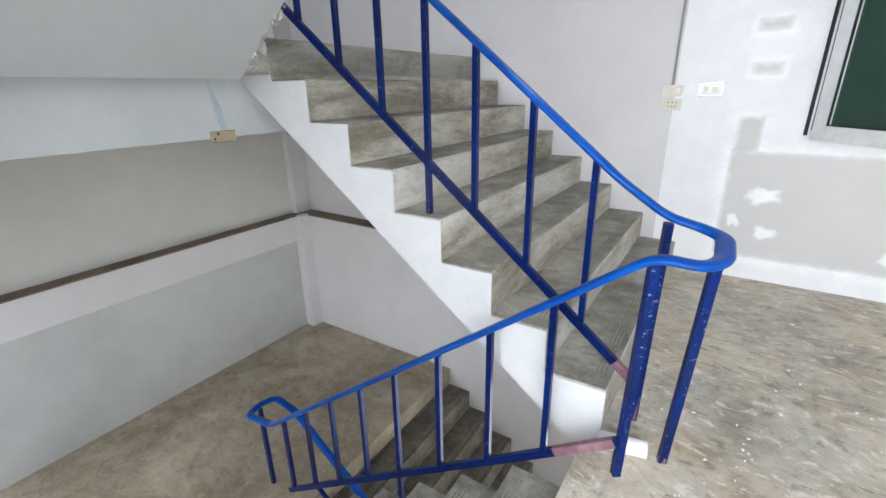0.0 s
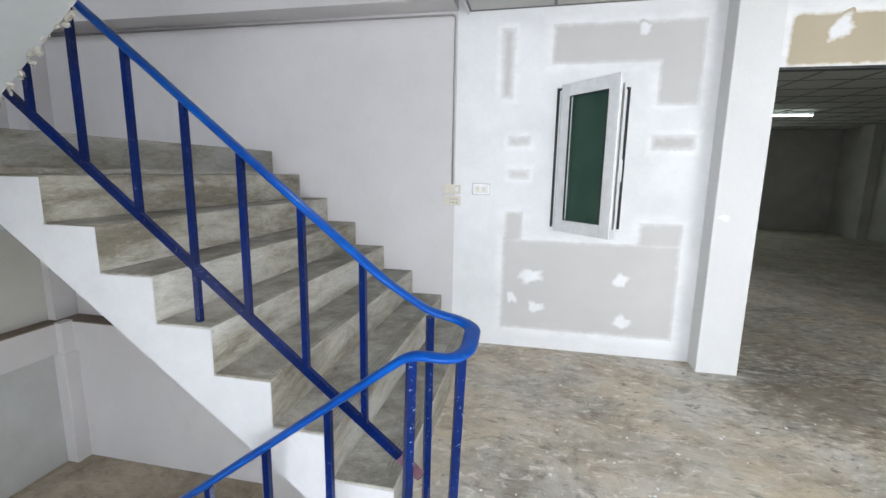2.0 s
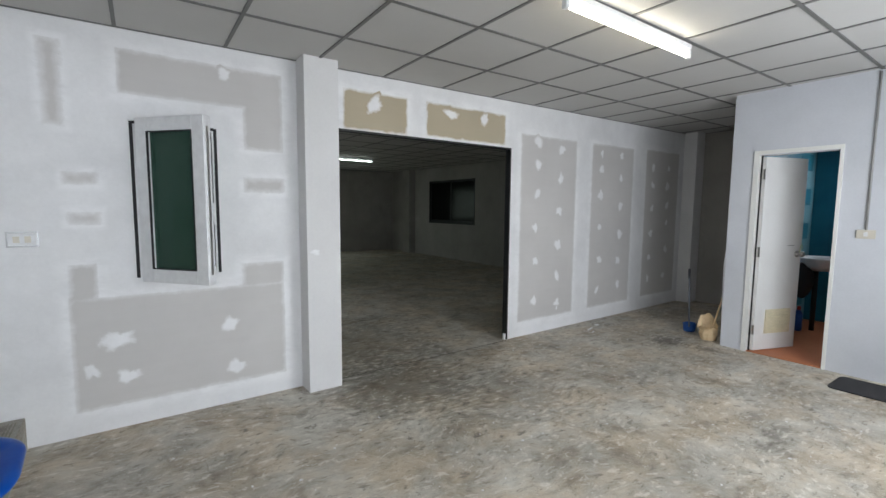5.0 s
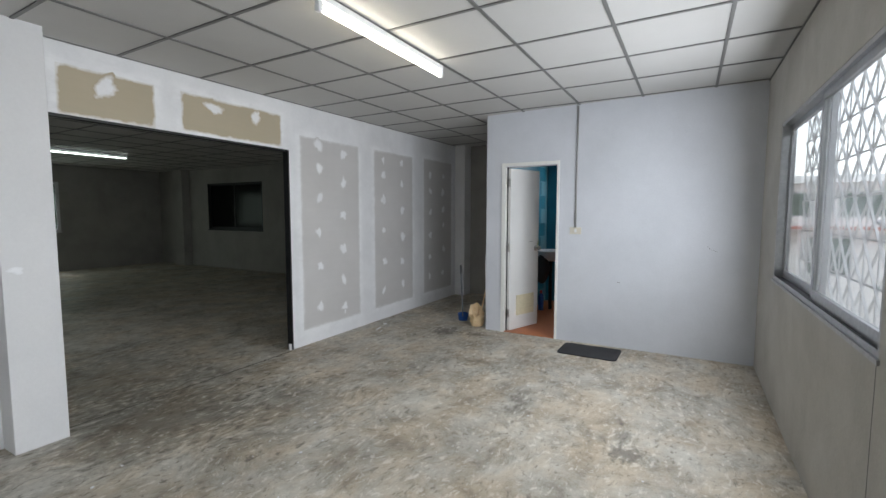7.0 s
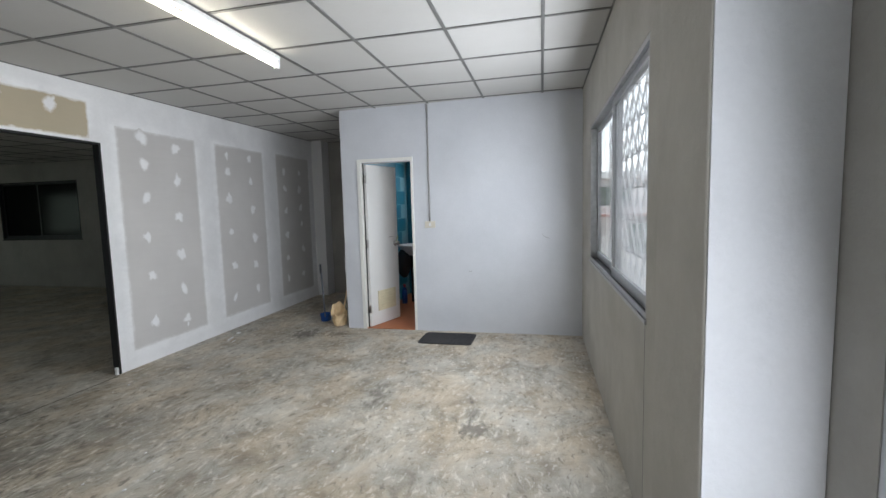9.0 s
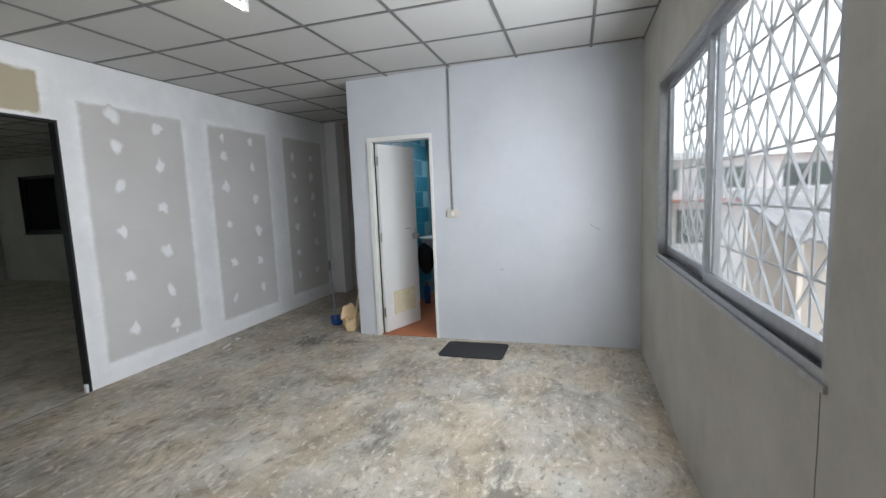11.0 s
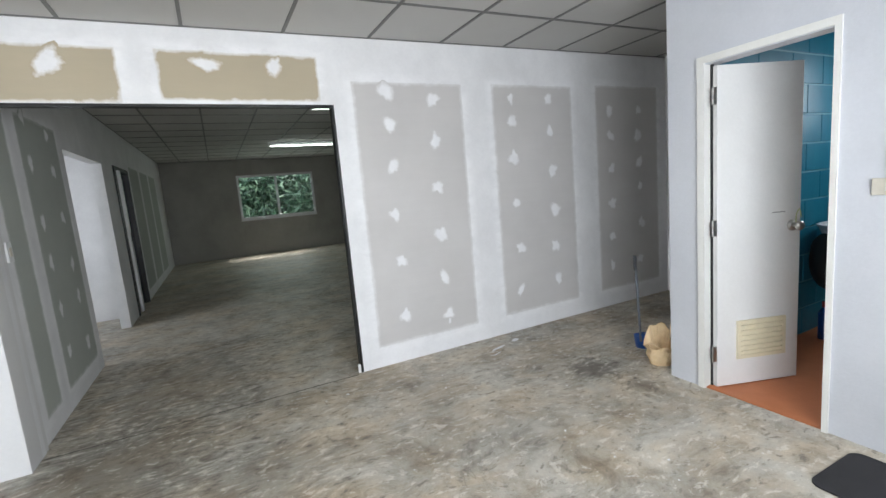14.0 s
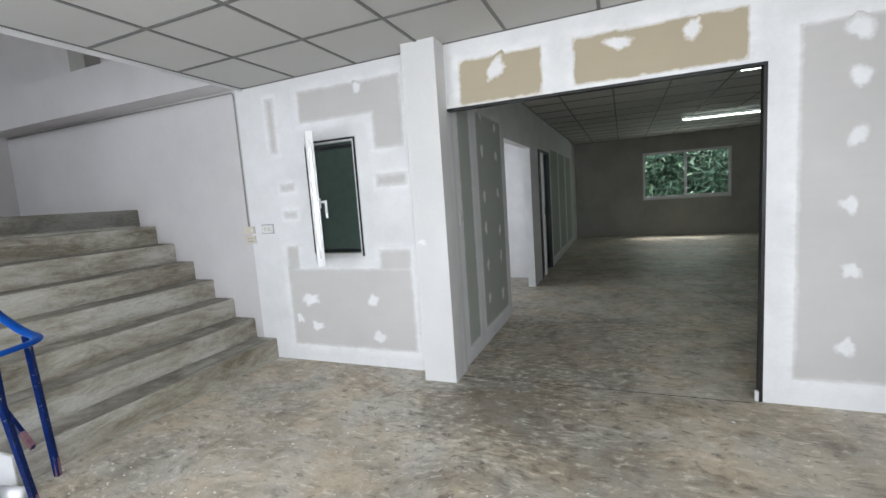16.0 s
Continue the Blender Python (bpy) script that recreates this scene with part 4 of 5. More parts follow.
kn = rod(bmesh.new(), (DW - 0.055, -0.036, 0.92), (DW - 0.055, -0.044, 0.92), 0.032, 20)
rod(kn, (DW - 0.055, -0.044, 0.92), (DW - 0.055, -0.075, 0.92), 0.012, 14)
bmesh.ops.create_uvsphere(kn, u_segments=18, v_segments=12, radius=0.027, matrix=Matrix.Translation((DW - 0.055, -0.085, 0.92)) @ Matrix.Diagonal((1, 0.75, 1, 1)))
part("knob", kn, STEEL, door, "polished steel knob", True)

# ---- inside the bathroom ----
setting("floor_bathroom", boxes((XB + 0.005, XE, YS, 2.03, 0.001, 0.008)), ORANGE, "terracotta red bathroom floor", "floor")
blocks = setting("wall_bathroom_north", boxes((XB + 0.1, XE, 2.012, 2.03, 0.008, 2.42)), painted("pale_turquoise_joint", (0.20, 0.46, 0.55), (0.28, 0.54, 0.62), 0.6, 3, 60, 0.1), "turquoise painted block wall of the bathroom", "wall")
tile_me = None
for r in range(12):
    for k in range(6):
        bx = XB + 0.1 + 0.4 * k - (0.2 if r % 2 else 0.0)
        if bx < XB + 0.1 or bx + 0.39 > XE:
            continue
        if tile_me is None:
            bm = boxes((0, 0.393, -0.008, 0, 0, 0.190), bevel=0.003)
            tile_me = bpy.data.meshes.new("block")
            bm.to_mesh(tile_me)
            bm.free()
            tile_me.materials.append(BLUETILE)
        b = new("block", tile_me)
        b.parent, b.location = blocks, (bx, 2.012, 0.012 + 0.2 * r)
setting("wall_bathroom_east", boxes((XE - 0.012, XE - 0.001, YS, 1.0, 0.008, 2.42), (XE - 0.012, XE - 0.001, 1.6, 2.01, 0.008, 2.42)), BLUETILE, "turquoise painted end wall of the bathroom", "wall")
basin = thing("wash_basin", "white ceramic wash basin on the turquoise wall", "wash basin")
bm = bmesh.new()
prof = ((0.02, 0.0), (0.10, 0.01), (0.17, 0.06), (0.20, 0.13), (0.215, 0.15), (0.20, 0.155), (0.18, 0.13), (0.14, 0.07), (0.05, 0.035), (0.02, 0.03))
rings = [[bm.verts.new((6.66 + r * 1.1 * math.cos(u), 1.76 + r * math.sin(u), 0.68 + h)) for u in (2 * math.pi * k / 24 for k in range(24))] for r, h in prof]
for a, b in zip(rings, rings[1:]):
    for k in range(24):
        bm.faces.new((a[k], a[(k + 1) % 24], b[(k + 1) % 24], b[k]))
part("bowl", bm, UPVC, basin, "", True)
part("waste_pipe", rod(bmesh.new(), (6.66, 1.78, 0.008), (6.66, 1.78, 0.69), 0.025, 12), DARK, basin, "dark waste pipe", True)
cloth = thing("black_bin_bag", "black plastic bag hanging beside the basin", "bag")
bm = bmesh.new()
bmesh.ops.create_uvsphere(bm, u_segments=20, v_segments=14, radius=1, matrix=pose(6.52, 1.86, 0.58) @ Matrix.Diagonal((0.11, 0.10, 0.2, 1)))
for v in bm.verts:
    v.co += Vector((1, 1, 0.6)) * 0.02 * noise.noise(v.co * 9)
part("body", bm, BLACK, cloth, "", True)
bottle = thing("cleaner_bottle", "dark blue cleaner bottle with a red cap on the floor", "bottle")
bm = rod(bmesh.new(), (6.53, 1.87, 0.008), (6.53, 1.87, 0.20), 0.038, 16)
rod(bm, (6.53, 1.87, 0.20), (6.53, 1.87, 0.24), 0.038, 16, 0.016)
part("body", bm, BLUE_BUCKET, bottle, "", True)
part("cap", rod(bmesh.new(), (6.53, 1.87, 0.241), (6.53, 1.87, 0.28), 0.018, 14), plain("red_plastic", (0.4, 0.03, 0.03)), bottle)


# ---- switches, sockets, conduits ----
def wall_plate(name, label, m, w, h, mat, marks):
    """A plate on a wall; local x across, z up, -y towards the room. marks: (x, z, w, h, material) raised on it."""
    top = thing(name, label, "switch" if "switch" in name else "socket")
    top.matrix_world = m
    part("plate", boxes((-w / 2, w / 2, -0.012, 0, -h / 2, h / 2), bevel=0.003), mat, top)
    for x, z, a, b, c in marks:
        part("rocker" if c is not DARK else "hole", boxes((x - a / 2, x + a / 2, -0.0155, -0.0122, z - b / 2, z + b / 2), bevel=0.001), c, top)
    return top


wall_plate("light_switch", "cream double light switch on the stair wall", pose(-0.217, YN, 1.155), 0.125, 0.066, CREAM, ((0.035, 0, 0.022, 0.03, UPVC), (-0.01, 0, 0.022, 0.03, CREAM)))
wall_plate("wall_socket", "cream double power socket on the stair wall", pose(-0.217, YN, 1.072), 0.125, 0.066, CREAM,
           [(0.022 * i - 0.022 + 0.01, 0.012 * j, 0.007, 0.007, DARK) for i in range(3) for j in (-1, 1)])
wall_plate("light_switch", "white double light switch in a taped edge", pose(-0.007, YN - 0.002, 1.16), 0.115, 0.066, UPVC, ((-0.024, 0, 0.026, 0.034, CREAM), (0.022, 0, 0.026, 0.034, CREAM)))
# Larger grey plate behind the switch imitates its shadow outline.
part("shadow_rim", boxes((-0.066, 0.066, -0.004, -0.0005, -0.041, 0.041)), ALU, bpy.data.objects["light_switch.001"], "grey rim drawn as the plate's shadow gap")
wall_plate("light_switch", "cream light switch beside the bathroom door", pose(XB, 1.135, 1.165, 0, 0, -90), 0.115, 0.07, CREAM, ((0.0, 0, 0.025, 0.034, UPVC),))
wall_plate("wall_socket", "cream socket hanging at the landing beam's foot", pose(-1.884, 1.455, 0.992, 0, 0, 90), 0.12, 0.05, plain("yellowed_socket_plastic", (0.36, 0.30, 0.19), 0.5), ((-0.03, 0.012, 0.01, 0.01, DARK), (-0.05, -0.01, 0.01, 0.01, DARK)))
wall_plate("light_switch", "white light switch on the inner partition", pose(1.702, 3.66, 1.16, 0, 0, 90), 0.07, 0.115, UPVC, ((0, 0, 0.03, 0.05, CREAM),))


def conduit(label, points, r, mat):
    top = thing("conduit", label, "conduit")
    part("tube", sweep(bmesh.new(), rounded(points, 0.03, 4), r * 2, r * 2, 10), mat, top, "", True)
    return top


GREY = plain("grey_pvc", (0.36, 0.36, 0.35), 0.5)
conduit("grey cable conduit down to the stair switches", [(-0.217, YN - 0.008, 1.19), (-0.217, YN - 0.008, 2.335), (-3.7, YN - 0.008, 2.335)], 0.007, GREY)
conduit("pale cable conduit down to the bathroom switch", [(XB - 0.009, 1.135, 1.20), (XB - 0.009, 1.135, CEIL)], 0.008, GREY)
conduit("thin white cable down the bathroom corner", [(XB + 0.02, 2.138, 2.4), (XB + 0.02, 2.138, 0.95), (XB + 0.01, 2.145, 0.8), (XB + 0.03, 2.142, 0.3), (XB + 0.12, 2.17, 0.005)], 0.005, UPVC)

# ---- loose things ----
mat_ = thing("door_mat", "black rubber door mat with rounded corners on the floor", "mat")
bm = bmesh.new()
rim = []
for cx, cy, a0 in ((5.085, 1.14, 0), (4.80, 1.145, 90), (4.795, 0.69, 180), (5.085, 0.685, 270)):
    rim += [(cx + 0.045 * math.cos(radians(a0 + 15 * k)), cy + 0.045 * math.sin(radians(a0 + 15 * k))) for k in range(7)]
low, high, inn = [[bm.verts.new((4.94 + (x - 4.94) * s, 0.915 + (y - 0.915) * s, z)) for x, y in rim] for s, z in ((1, 0.001), (1, 0.009), (0.94, 0.006))]
for a, b in ((low, high), (high, inn)):
    for k in range(len(rim)):
        bm.faces.new((a[k], a[(k + 1) % len(rim)], b[(k + 1) % len(rim)], b[k]))
bm.faces.new(inn)
part("body", bm, painted("speckled_rubber", (0.014, 0.014, 0.017), (0.03, 0.03, 0.034), 0.65, 9, 260, 0.8, (0.06, 0.058, 0.055)), mat_)

basket = thing("tan_bag", "crumpled tan paper bag standing open in the corner", "bag")
bm = bmesh.new()
rings, sides = [], 30
BACK = radians(40)
for n, (f_, r) in enumerate(((0.0, 0.075), (0.0, 0.09), (0.25, 0.10), (0.5, 0.105), (0.75, 0.10), (0.93, 0.112), (1.0, 0.118), (0.98, 0.108), (0.7, 0.088), (0.3, 0.085), (0.08, 0.08))):
    ring = []
    for k in range(sides):
        u = 2 * math.pi * k / sides
        rise = 0.13 + 0.13 * max(0.0, math.cos(u - BACK)) ** 0.8 + 0.012 * math.sin(5 * u)
        crease = 0.022 * noise.noise((math.cos(u) * 2.5, math.sin(u) * 2.5, f_ * 3.0)) * (0.3 + f_)
        lean = 0.03 * f_ * max(0.0, math.cos(u - BACK))
        rr = r * (1 - 0.12 * f_ * max(0.0, math.cos(u - BACK))) + crease + (0.02 * f_ ** 4 if math.cos(u - radians(150)) > 0.75 else 0)
        ring.append(bm.verts.new((5.335 + 0.84 * rr * math.cos(u) - lean, 2.29 + rr * 0.76 * math.sin(u), 0.004 + f_ * rise + (0.004 if n > 8 else 0))))
    rings.append(ring)
bm.faces.new(rings[0][::-1])
bm.faces.new(rings[-1])
for a, b in zip(rings, rings[1:]):
    for k in range(sides):
        bm.faces.new((a[k], a[(k + 1) % sides], b[(k + 1) % sides], b[k]))
part("body", bm, TAN, basket)
part("handle", sweep(bmesh.new(), rounded([(5.26, 2.225, 0.12), (5.235, 2.245, 0.16), (5.24, 2.30, 0.165), (5.265, 2.335, 0.13)], 0.03), 0.018, 0.005, 8), TAN, basket)

pan = thing("dustpan", "blue plastic long-handled dustpan standing on the floor", "dustpan")
bm = bmesh.new()
rings = []
for f_, r_ in ((0.0, 0.05), (0.0, 0.062), (0.3, 0.066), (0.7, 0.071), (1.0, 0.076), (1.0, 0.070), (0.6, 0.066), (0.05, 0.058)):
    ring = []
    for k in range(24):
        u = 2 * math.pi * k / 24
        lip = 0.085 + 0.035 * max(0.0, -math.cos(u - 0.5))
        ring.append(bm.verts.new((5.50 + r_ * math.cos(u), 2.56 + 0.9 * r_ * math.sin(u), 0.002 + f_ * lip + (0.003 if r_ == 0.058 else 0))))
    rings.append(ring)
bm.faces.new(rings[0][::-1])
bm.faces.new(rings[-1])
for a, b in zip(rings, rings[1:]):
    for k in range(24):
        bm.faces.new((a[k], a[(k + 1) % 24], b[(k + 1) % 24], b[k]))
part("scoop", bm, BLUE_BUCKET, pan, "rounded blue scoop", True)
part("handle", rod(bmesh.new(), (5.437, 2.535, 0.06), (5.425, 2.56, 0.70), 0.009, 10), plain("grey_handle", (0.12, 0.135, 0.16)), pan, "thin dark handle")
part("grip", rod(bmesh.new(), (5.4255, 2.559, 0.60), (5.4248, 2.5605, 0.705), 0.012, 12), plain("dark_grip", (0.05, 0.055, 0.065)), pan)
broom = thing("broom", "wooden broom stick leaning in the corner", "broom")
part("stick", rod(bmesh.new(), (5.40, 2.30, 0.03), (5.34, 2.145, 0.62), 0.009, 10), TAN, broom)

random.seed(11)
for x, y, w, d in ((4.62, 3.22, 0.20, 0.03), (4.84, 3.29, 0.09, 0.05), (4.55, 3.13, 0.10, 0.012)):
    bm = bmesh.new()
    n = 12
    ring = [bm.verts.new((x + w / 2 * math.cos(2 * math.pi * k / n) * random.uniform(0.7, 1.1), y + 0.15 * w * math.cos(2 * math.pi * k / n) + d / 2 * math.sin(2 * math.pi * k / n), 0.003 + random.uniform(0, 0.006))) for k in range(n)]
    bm.faces.new(ring)
    tagged(link("paper_scrap", bm, COMPOUND), "torn strip of white paper tape on the floor", "scrap", "scraps on the floor")
crumbs = bmesh.new()
for k in range(420):
    x, y = random.uniform(0.1, 5.1), random.uniform(-0.35, 3.4)
    if random.random() < 0.5:
        x, y = random.gauss(0.6, 0.7), random.gauss(1.6, 0.6)
    if y < -0.38 or y > 3.3 or x < 0 or x > 5.1:
        continue
    r = random.uniform(0.0015, 0.006) * random.choice((0.6, 1, 1.4))
    bmesh.ops.create_icosphere(crumbs, subdivisions=1, radius=r, matrix=Matrix.LocRotScale((x, y, r * 0.4), Euler((0, 0, random.uniform(0, 6))), (1.4, 1, 0.5)))
tagged(link("plaster_crumbs", crumbs, COMPOUND), "scattered white plaster crumbs on the cement floor", "debris", "", "stuff")

# sliding door in the back room's partition
sd_ = thing("door_2", "white aluminium sliding door with dark glass, half open", "door", "", "structure")
part("door_frame", boxes((1.64, 1.715, 7.15, 7.20, 0, 1.93), (1.64, 1.715, 8.10, 8.15, 0, 1.93), (1.64, 1.715, 7.20, 8.10, 1.88, 1.93)), DARK, sd_)
part("stile", boxes((1.705, 1.735, 7.32, 7.42, 0.02, 1.88), bevel=0.003), UPVC, sd_, "white door stile")
part("pane", boxes((1.66, 1.668, 7.42, 8.10, 0.02, 1.88)), glass("teal_glass", (0.08, 0.16, 0.16)), sd_)
part("handle", boxes((1.735, 1.75, 7.36, 7.38, 0.95, 1.07), bevel=0.003), DARK, sd_)

# ---- outside ----
ASPHALT = painted("yard_cement", (0.20, 0.19, 0.17), (0.28, 0.265, 0.24), 0.9, 0.8, 30, 0.3)
setting("ground", boxes((-300, 300, -300, YS2 - 0.9, -3.2, -3.0), (-300, 300, BACK_N + 0.4, 300, -3.2, -3.0)), ASPHALT, "pale cement yard and ground around the building", "ground")
# Unseen wall and cap, added to shut daylight off the side window.
setting("window_light_block", boxes((7.95, 8.1, YN, BACK_N, -3, 2.9), (7.55, 8.1, YN, BACK_N, 2.82, 2.95)), GREY_WALL, "unseen wall and cap added to keep the side window dark", "wall")
FACADE = painted("whitewashed_facade", (0.70, 0.70, 0.69), (0.80, 0.80, 0.79), 0.8, 0.8, 30, 0.2)
ROOFING = painted("weathered_fibre_cement", (0.16, 0.16, 0.165), (0.28, 0.28, 0.285), 0.9, 1.4, 25, 0.4, (0.4, 0.4, 0.4))
BEIGE = painted("beige_render", (0.55, 0.47, 0.40), (0.64, 0.56, 0.48), 0.9, 1.0, 30, 0.2)
HOUSE_WINDOWS = ((9.2, 11.6, 0.95, 1.68), (13.6, 16.4, 0.95, 1.68), (18.2, 19.6, 0.95, 1.68), (20.4, 21.8, 0.95, 1.68), (22.3, 23.4, 0.95, 1.68), (18.6, 19.6, -0.7, 0.4), (21.4, 22.4, -0.7, 0.4))
house = thing("white_house", "white two-storey house with flat eaves behind the yard", "house")
house.matrix_world = pose(4.0, -25.3, 0.3, 0, 0, 90)
part("wall", boxes(*wall_rows("x", 7.0, 24.0, -13.0, -12.8, -4.5, 1.9, HOUSE_WINDOWS)), FACADE, house)
part("side_wall", boxes((7.0, 7.2, -18, -13.0, -4.5, 1.9)), FACADE, house)
part("roof", boxes((6.6, 24.4, -18, -12.3, 1.9, 2.1)), FACADE, house)
part("interior", boxes((7.2, 24, -17.9, -16, -4.5, 1.9)), GREY_WALL, house)
for x0, x1, z0, z1 in HOUSE_WINDOWS:
    w = part("window", boxes((x0, x1, -12.86, -12.82, z0, z0 + 0.05), (x0, x1, -12.86, -12.82, z1 - 0.05, z1), (x0, x0 + 0.05, -12.86, -12.82, z0, z1), (x1 - 0.05, x1, -12.86, -12.82, z0, z1), ((x0 + x1) / 2 - 0.03, (x0 + x1) / 2 + 0.03, -12.86, -12.82, z0, z1)), ALU, house)
    part("pane", boxes((x0, x1, -12.88, -12.87, z0, z1)), GREEN_GLASS, w)
part("awning", boxes((17.5, 23.5, -12.8, -11.9, 0.62, 0.70)), plain("red_awning", (0.45, 0.16, 0.11), 0.7), house, "faded red awning")
shed = thing("tin_roof_shed", "low beige shed with a weathered grey corrugated roof", "shed")
shed.matrix_world = pose(1.4, -19.6, 0.9, 0, 0, 90)
part("wall", boxes(*wall_rows("x", 7.5, 16.0, -9.0, -8.8, -3.9, -0.5, [(14.6, 15.2, -1.7, -1.0), (9.6, 13.2, -3.9, -1.1)])), BEIGE, shed)
part("back", boxes((7.5, 16, -11.6, -11.4, -3.9, 0.2)), BEIGE, shed)
part("window_bars", boxes(*[(14.6 + 0.14 * k, 14.62 + 0.14 * k, -8.86, -8.84, -1.7, -1.0) for k in range(5)]), GRILLE, shed)
bm = bmesh.new()
cols = 120
row = []
for k in range(cols + 1):
    x = 7.1 + 9.3 * k / cols
    dz = 0.035 * math.cos(k * math.pi / 1.5)
    row.append((bm.verts.new((x, -8.2, -0.45 + dz)), bm.verts.new((x, -11.6, 0.35 + dz)), bm.verts.new((x, -11.6, 0.30 + dz)), bm.verts.new((x, -8.2, -0.50 + dz))))
for a, b in zip(row, row[1:]):
    for k in range(4):
        bm.faces.new((a[k], b[k], b[(k + 1) % 4], a[(k + 1) % 4]))
part("roof", bm, ROOFING, shed)


# ---- trees behind the back window ----
LEAF, t_, b_ = nodes_of("leaf_green")
info = t_.nodes.new("ShaderNodeNewGeometry")
t_.links.new(ramp(t_, info.outputs["Random Per Island"], (0.0, (0.015, 0.05, 0.03)), (0.6, (0.05, 0.12, 0.065)), (1.0, (0.20, 0.30, 0.19))), b_.inputs["Base Color"])
b_.inputs["Roughness"].default_value = 0.5
BARK = painted("bark", (0.07, 0.05, 0.035), (0.14, 0.11, 0.08), 0.95, 6, 30, 0.6)


def tree(x, y, base, height, spread, seed, count):
    rng = random.Random(seed)
    top = thing("tree", "leafy green tree close behind the building", "tree", "trees behind the building")
    top.location = (x, y, base)
    bm = rod(bmesh.new(), (0, 0, 0), (0.1, 0, height * 0.5), 0.14, 10, 0.09)
    tips = []
    for k in range(9):
        u, r, z = rng.uniform(0, 6.28), rng.uniform(0.35, 0.95) * spread, height * rng.uniform(0.34, 0.98)
        tip = Vector((r * math.cos(u), r * math.sin(u), z))
        rod(bm, (0.05, 0, height * rng.uniform(0.3, 0.5)), tip, 0.05, 7, 0.015)
        tips.append(tip)
    part("trunk", bm, BARK, top)
    verts, faces = [], []
    for k in range(count):
        c = rng.choice(tips)
        p = c + Vector((rng.gauss(0, 0.34), rng.gauss(0, 0.34), rng.gauss(0, 0.42))) * spread * 0.62
        d = Vector((rng.gauss(0, 1), rng.gauss(0, 1), rng.gauss(-0.6, 0.6))).normalized()
        side = d.cross(Vector((rng.gauss(0, 1), rng.gauss(0, 1), rng.gauss(0, 1)))).normalized()
        ln, wd = rng.uniform(0.16, 0.42), rng.uniform(0.022, 0.05)
        n = len(verts)
        nrm = d.cross(side) * 0.015
        verts += [p, p + d * ln * 0.45 + side * wd + nrm, p + d * ln, p + d * ln * 0.45 - side * wd + nrm]
        faces += [(n, n + 1, n + 2), (n, n + 2, n + 3)]
    me = bpy.data.meshes.new("crown")
    me.from_pydata(verts, [], faces)
    me.materials.append(LEAF)
    ob = new("crown", me)
    ob.parent = top
    return top


tree(2.6, 15.6, -3.0, 5.6, 1.9, 1, 9000)
tree(4.9, 16.4, -3.0, 6.4, 2.1, 2, 11000)
tree(6.9, 15.9, -3.0, 5.9, 1.9, 3, 9000)
tree(4.0, 18.6, -3.0, 6.0, 2.3, 4, 9000)
tree(8.2, 18.5, -3.0, 6.6, 2.3, 5, 8000)
tree(1.0, 18.0, -3.0, 6.2, 2.3, 6, 8000)
for k, x in enumerate((1.6, 3.3, 5.0, 6.7, 8.4)):
    tree(x, 17.4 + 0.5 * (k % 2), -3.0, 4.4, 1.9, 20 + k, 7000)


# ---- small marks and wear ----
SMEAR = painted("blue_grey_smear", (0.30, 0.36, 0.42), (0.45, 0.50, 0.53), 0.8, 8, 50, 0.1)
PENCIL = plain("pencil_grey", (0.16, 0.16, 0.16), 0.8)


def mark(name, bm, mat, parent, label=""):
    return part(name, bm, mat, bpy.data.objects[parent], label)


bm = bmesh.new()
pts = [(1.285, 1.235), (1.30, 1.235), (1.33, 1.13), (1.345, 1.04), (1.315, 1.035), (1.30, 1.12)]
bm.faces.new([bm.verts.new((-1.883, 0.207 + 1.1225 * (y - 0.207), 1.193 + 1.1225 * (z - 1.193))) for y, z in pts])
mark("paint_smear", bm, SMEAR, "beam_landing", "blue-grey paint smear")
mark("pencil_scribble", sweep(bmesh.new(), rounded([(XB - 0.001, -0.04, 1.05), (XB - 0.001, -0.05, 1.03), (XB - 0.001, -0.075, 1.015), (XB - 0.001, -0.115, 0.998)], 0.01), 0.003, 0.003, 6), PENCIL, "wall_bathroom", "pencil scribble")
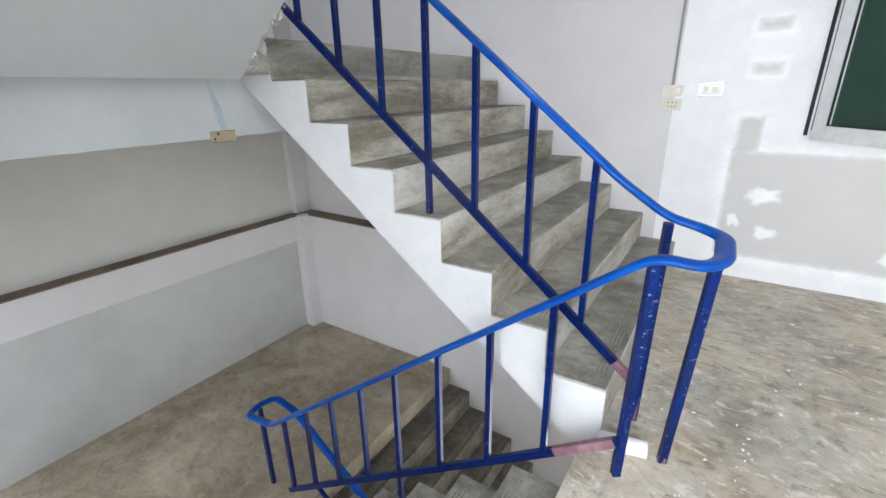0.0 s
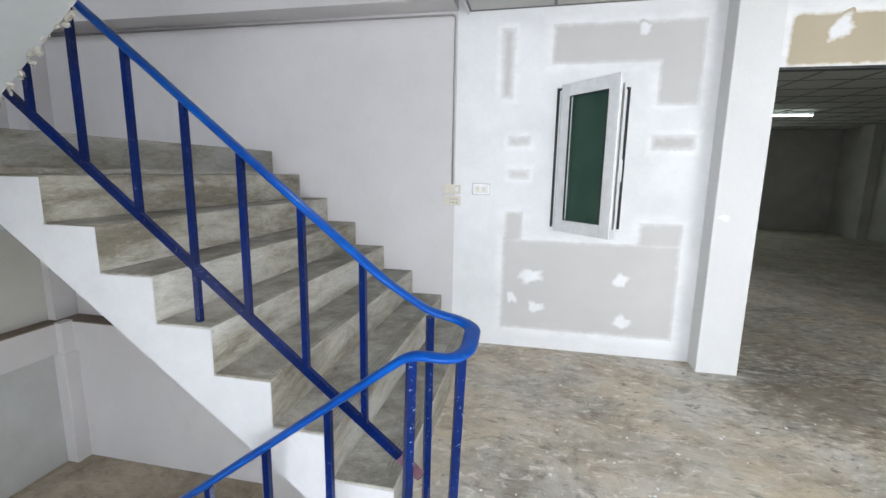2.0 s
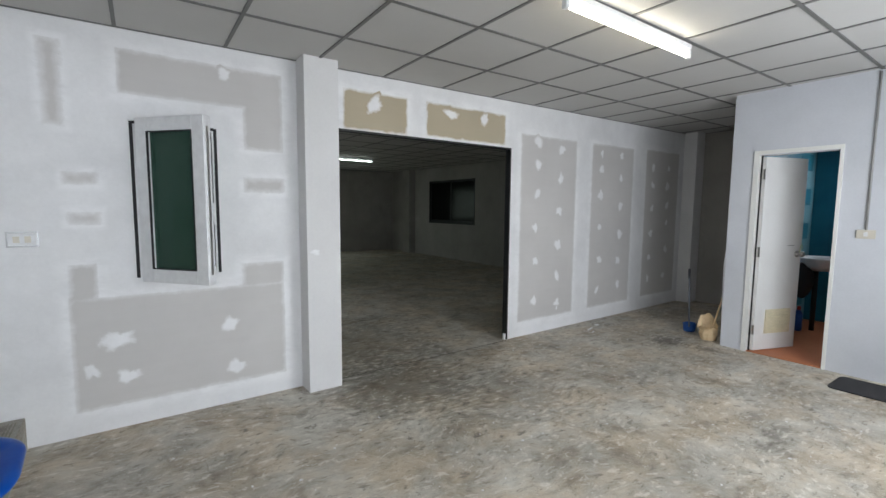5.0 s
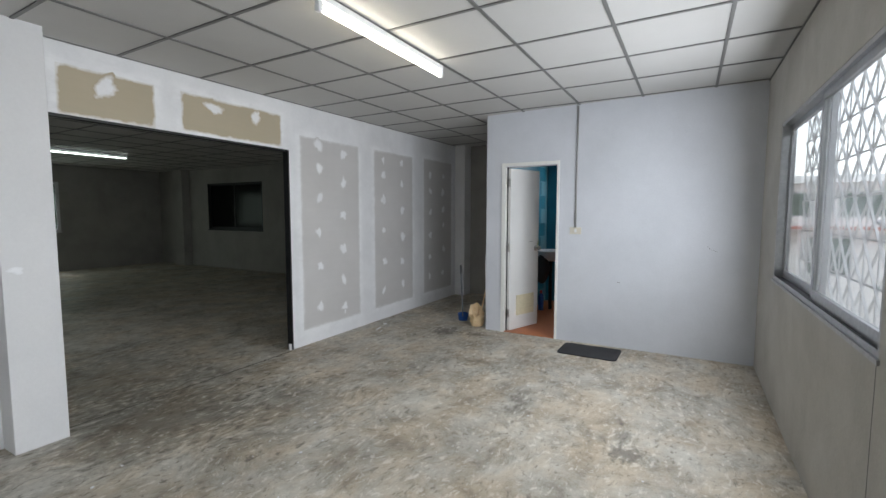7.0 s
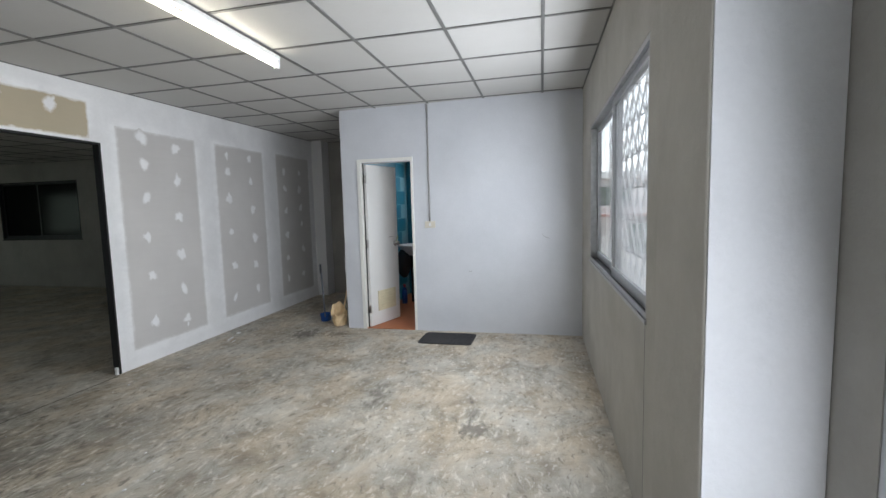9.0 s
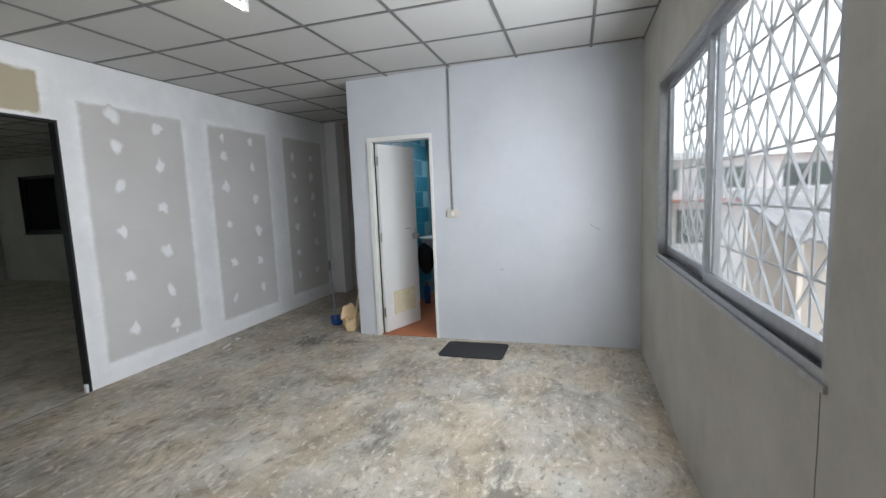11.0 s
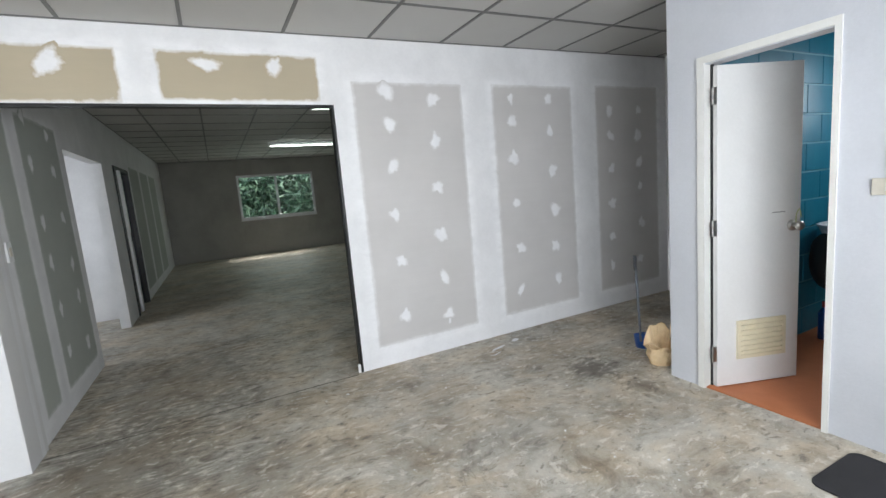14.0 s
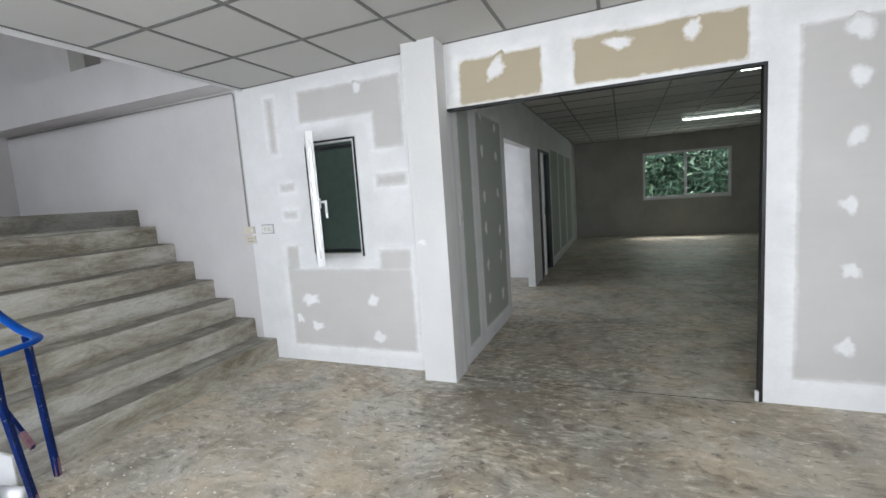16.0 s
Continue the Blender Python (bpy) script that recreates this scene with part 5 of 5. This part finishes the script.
mark("scuff", boxes((XB - 0.0015, XB - 0.0005, 0.69, 0.72, 0.658, 0.661)), PENCIL, "wall_bathroom")
dab(bpy.data.objects["pillar"], 1.53, 1.022, 0.07, 0.03, "y", 3.311, material=DAB_WHITE)
part("scratch", boxes((0.36, 0.44, -0.0362, -0.0352, 1.0, 1.004)), PENCIL, door)
ties = sweep(bmesh.new(), rounded([(DW - 0.055, -0.06, 0.935), (DW - 0.06, -0.068, 0.99), (DW - 0.03, -0.06, 1.02), (DW - 0.01, -0.05, 0.96)], 0.02), 0.005, 0.005, 6)
part("key_string", ties, plain("yellow_string", (0.55, 0.60, 0.25), 0.7), door, "yellow-green string on the knob")

rng = random.Random(5)
chips = bmesh.new()
for k in range(70):
    u = rng.random() ** 1.2
    x, z = -1.60 + 0.75 * u, LAND - 0.17 + (0.06 + 0.75 * u) * RISE / GO
    r = rng.uniform(0.004, 0.016)
    bmesh.ops.create_icosphere(chips, subdivisions=1, radius=r, matrix=Matrix.LocRotScale((x + rng.gauss(0, 0.008), 1.448 + rng.gauss(0, 0.006), z + rng.gauss(0, 0.012)), Euler((rng.random() * 6, rng.random() * 6, 0)), (1.6, 0.7, 0.9)))
part("broken_edge", chips, painted("broken_plaster", (0.25, 0.22, 0.18), (0.55, 0.53, 0.48), 0.95, 25, 60, 0.5), bpy.data.objects["stairs_upper"], "crumbling plaster along the soffit's edge")

joint = bmesh.new()
for k in range(60):
    x = 1.74 + 1.8 * k / 60
    box(joint, x, x + 0.031, YN - 0.03 + 0.004 * noise.noise((x * 6, 0, 0)), YN - 0.026 + 0.004 * noise.noise((x * 6, 0, 0)) + rng.uniform(0, 0.004), 0.0002, 0.0016)
mark("floor_joint", joint, plain("dark_joint", (0.08, 0.075, 0.065), 0.9), "floor", "dark seam in the cement")

crack = bmesh.new()
z = 0.86
while z > 0.05:
    x = 2.462 + 0.004 * noise.noise((0, 0, z * 7))
    box(crack, x, x + 0.0035, YS, YS + 0.0008, z - 0.031, z)
    z -= 0.03
mark("plaster_crack", crack, PENCIL, "wall_south", "hairline vertical crack")
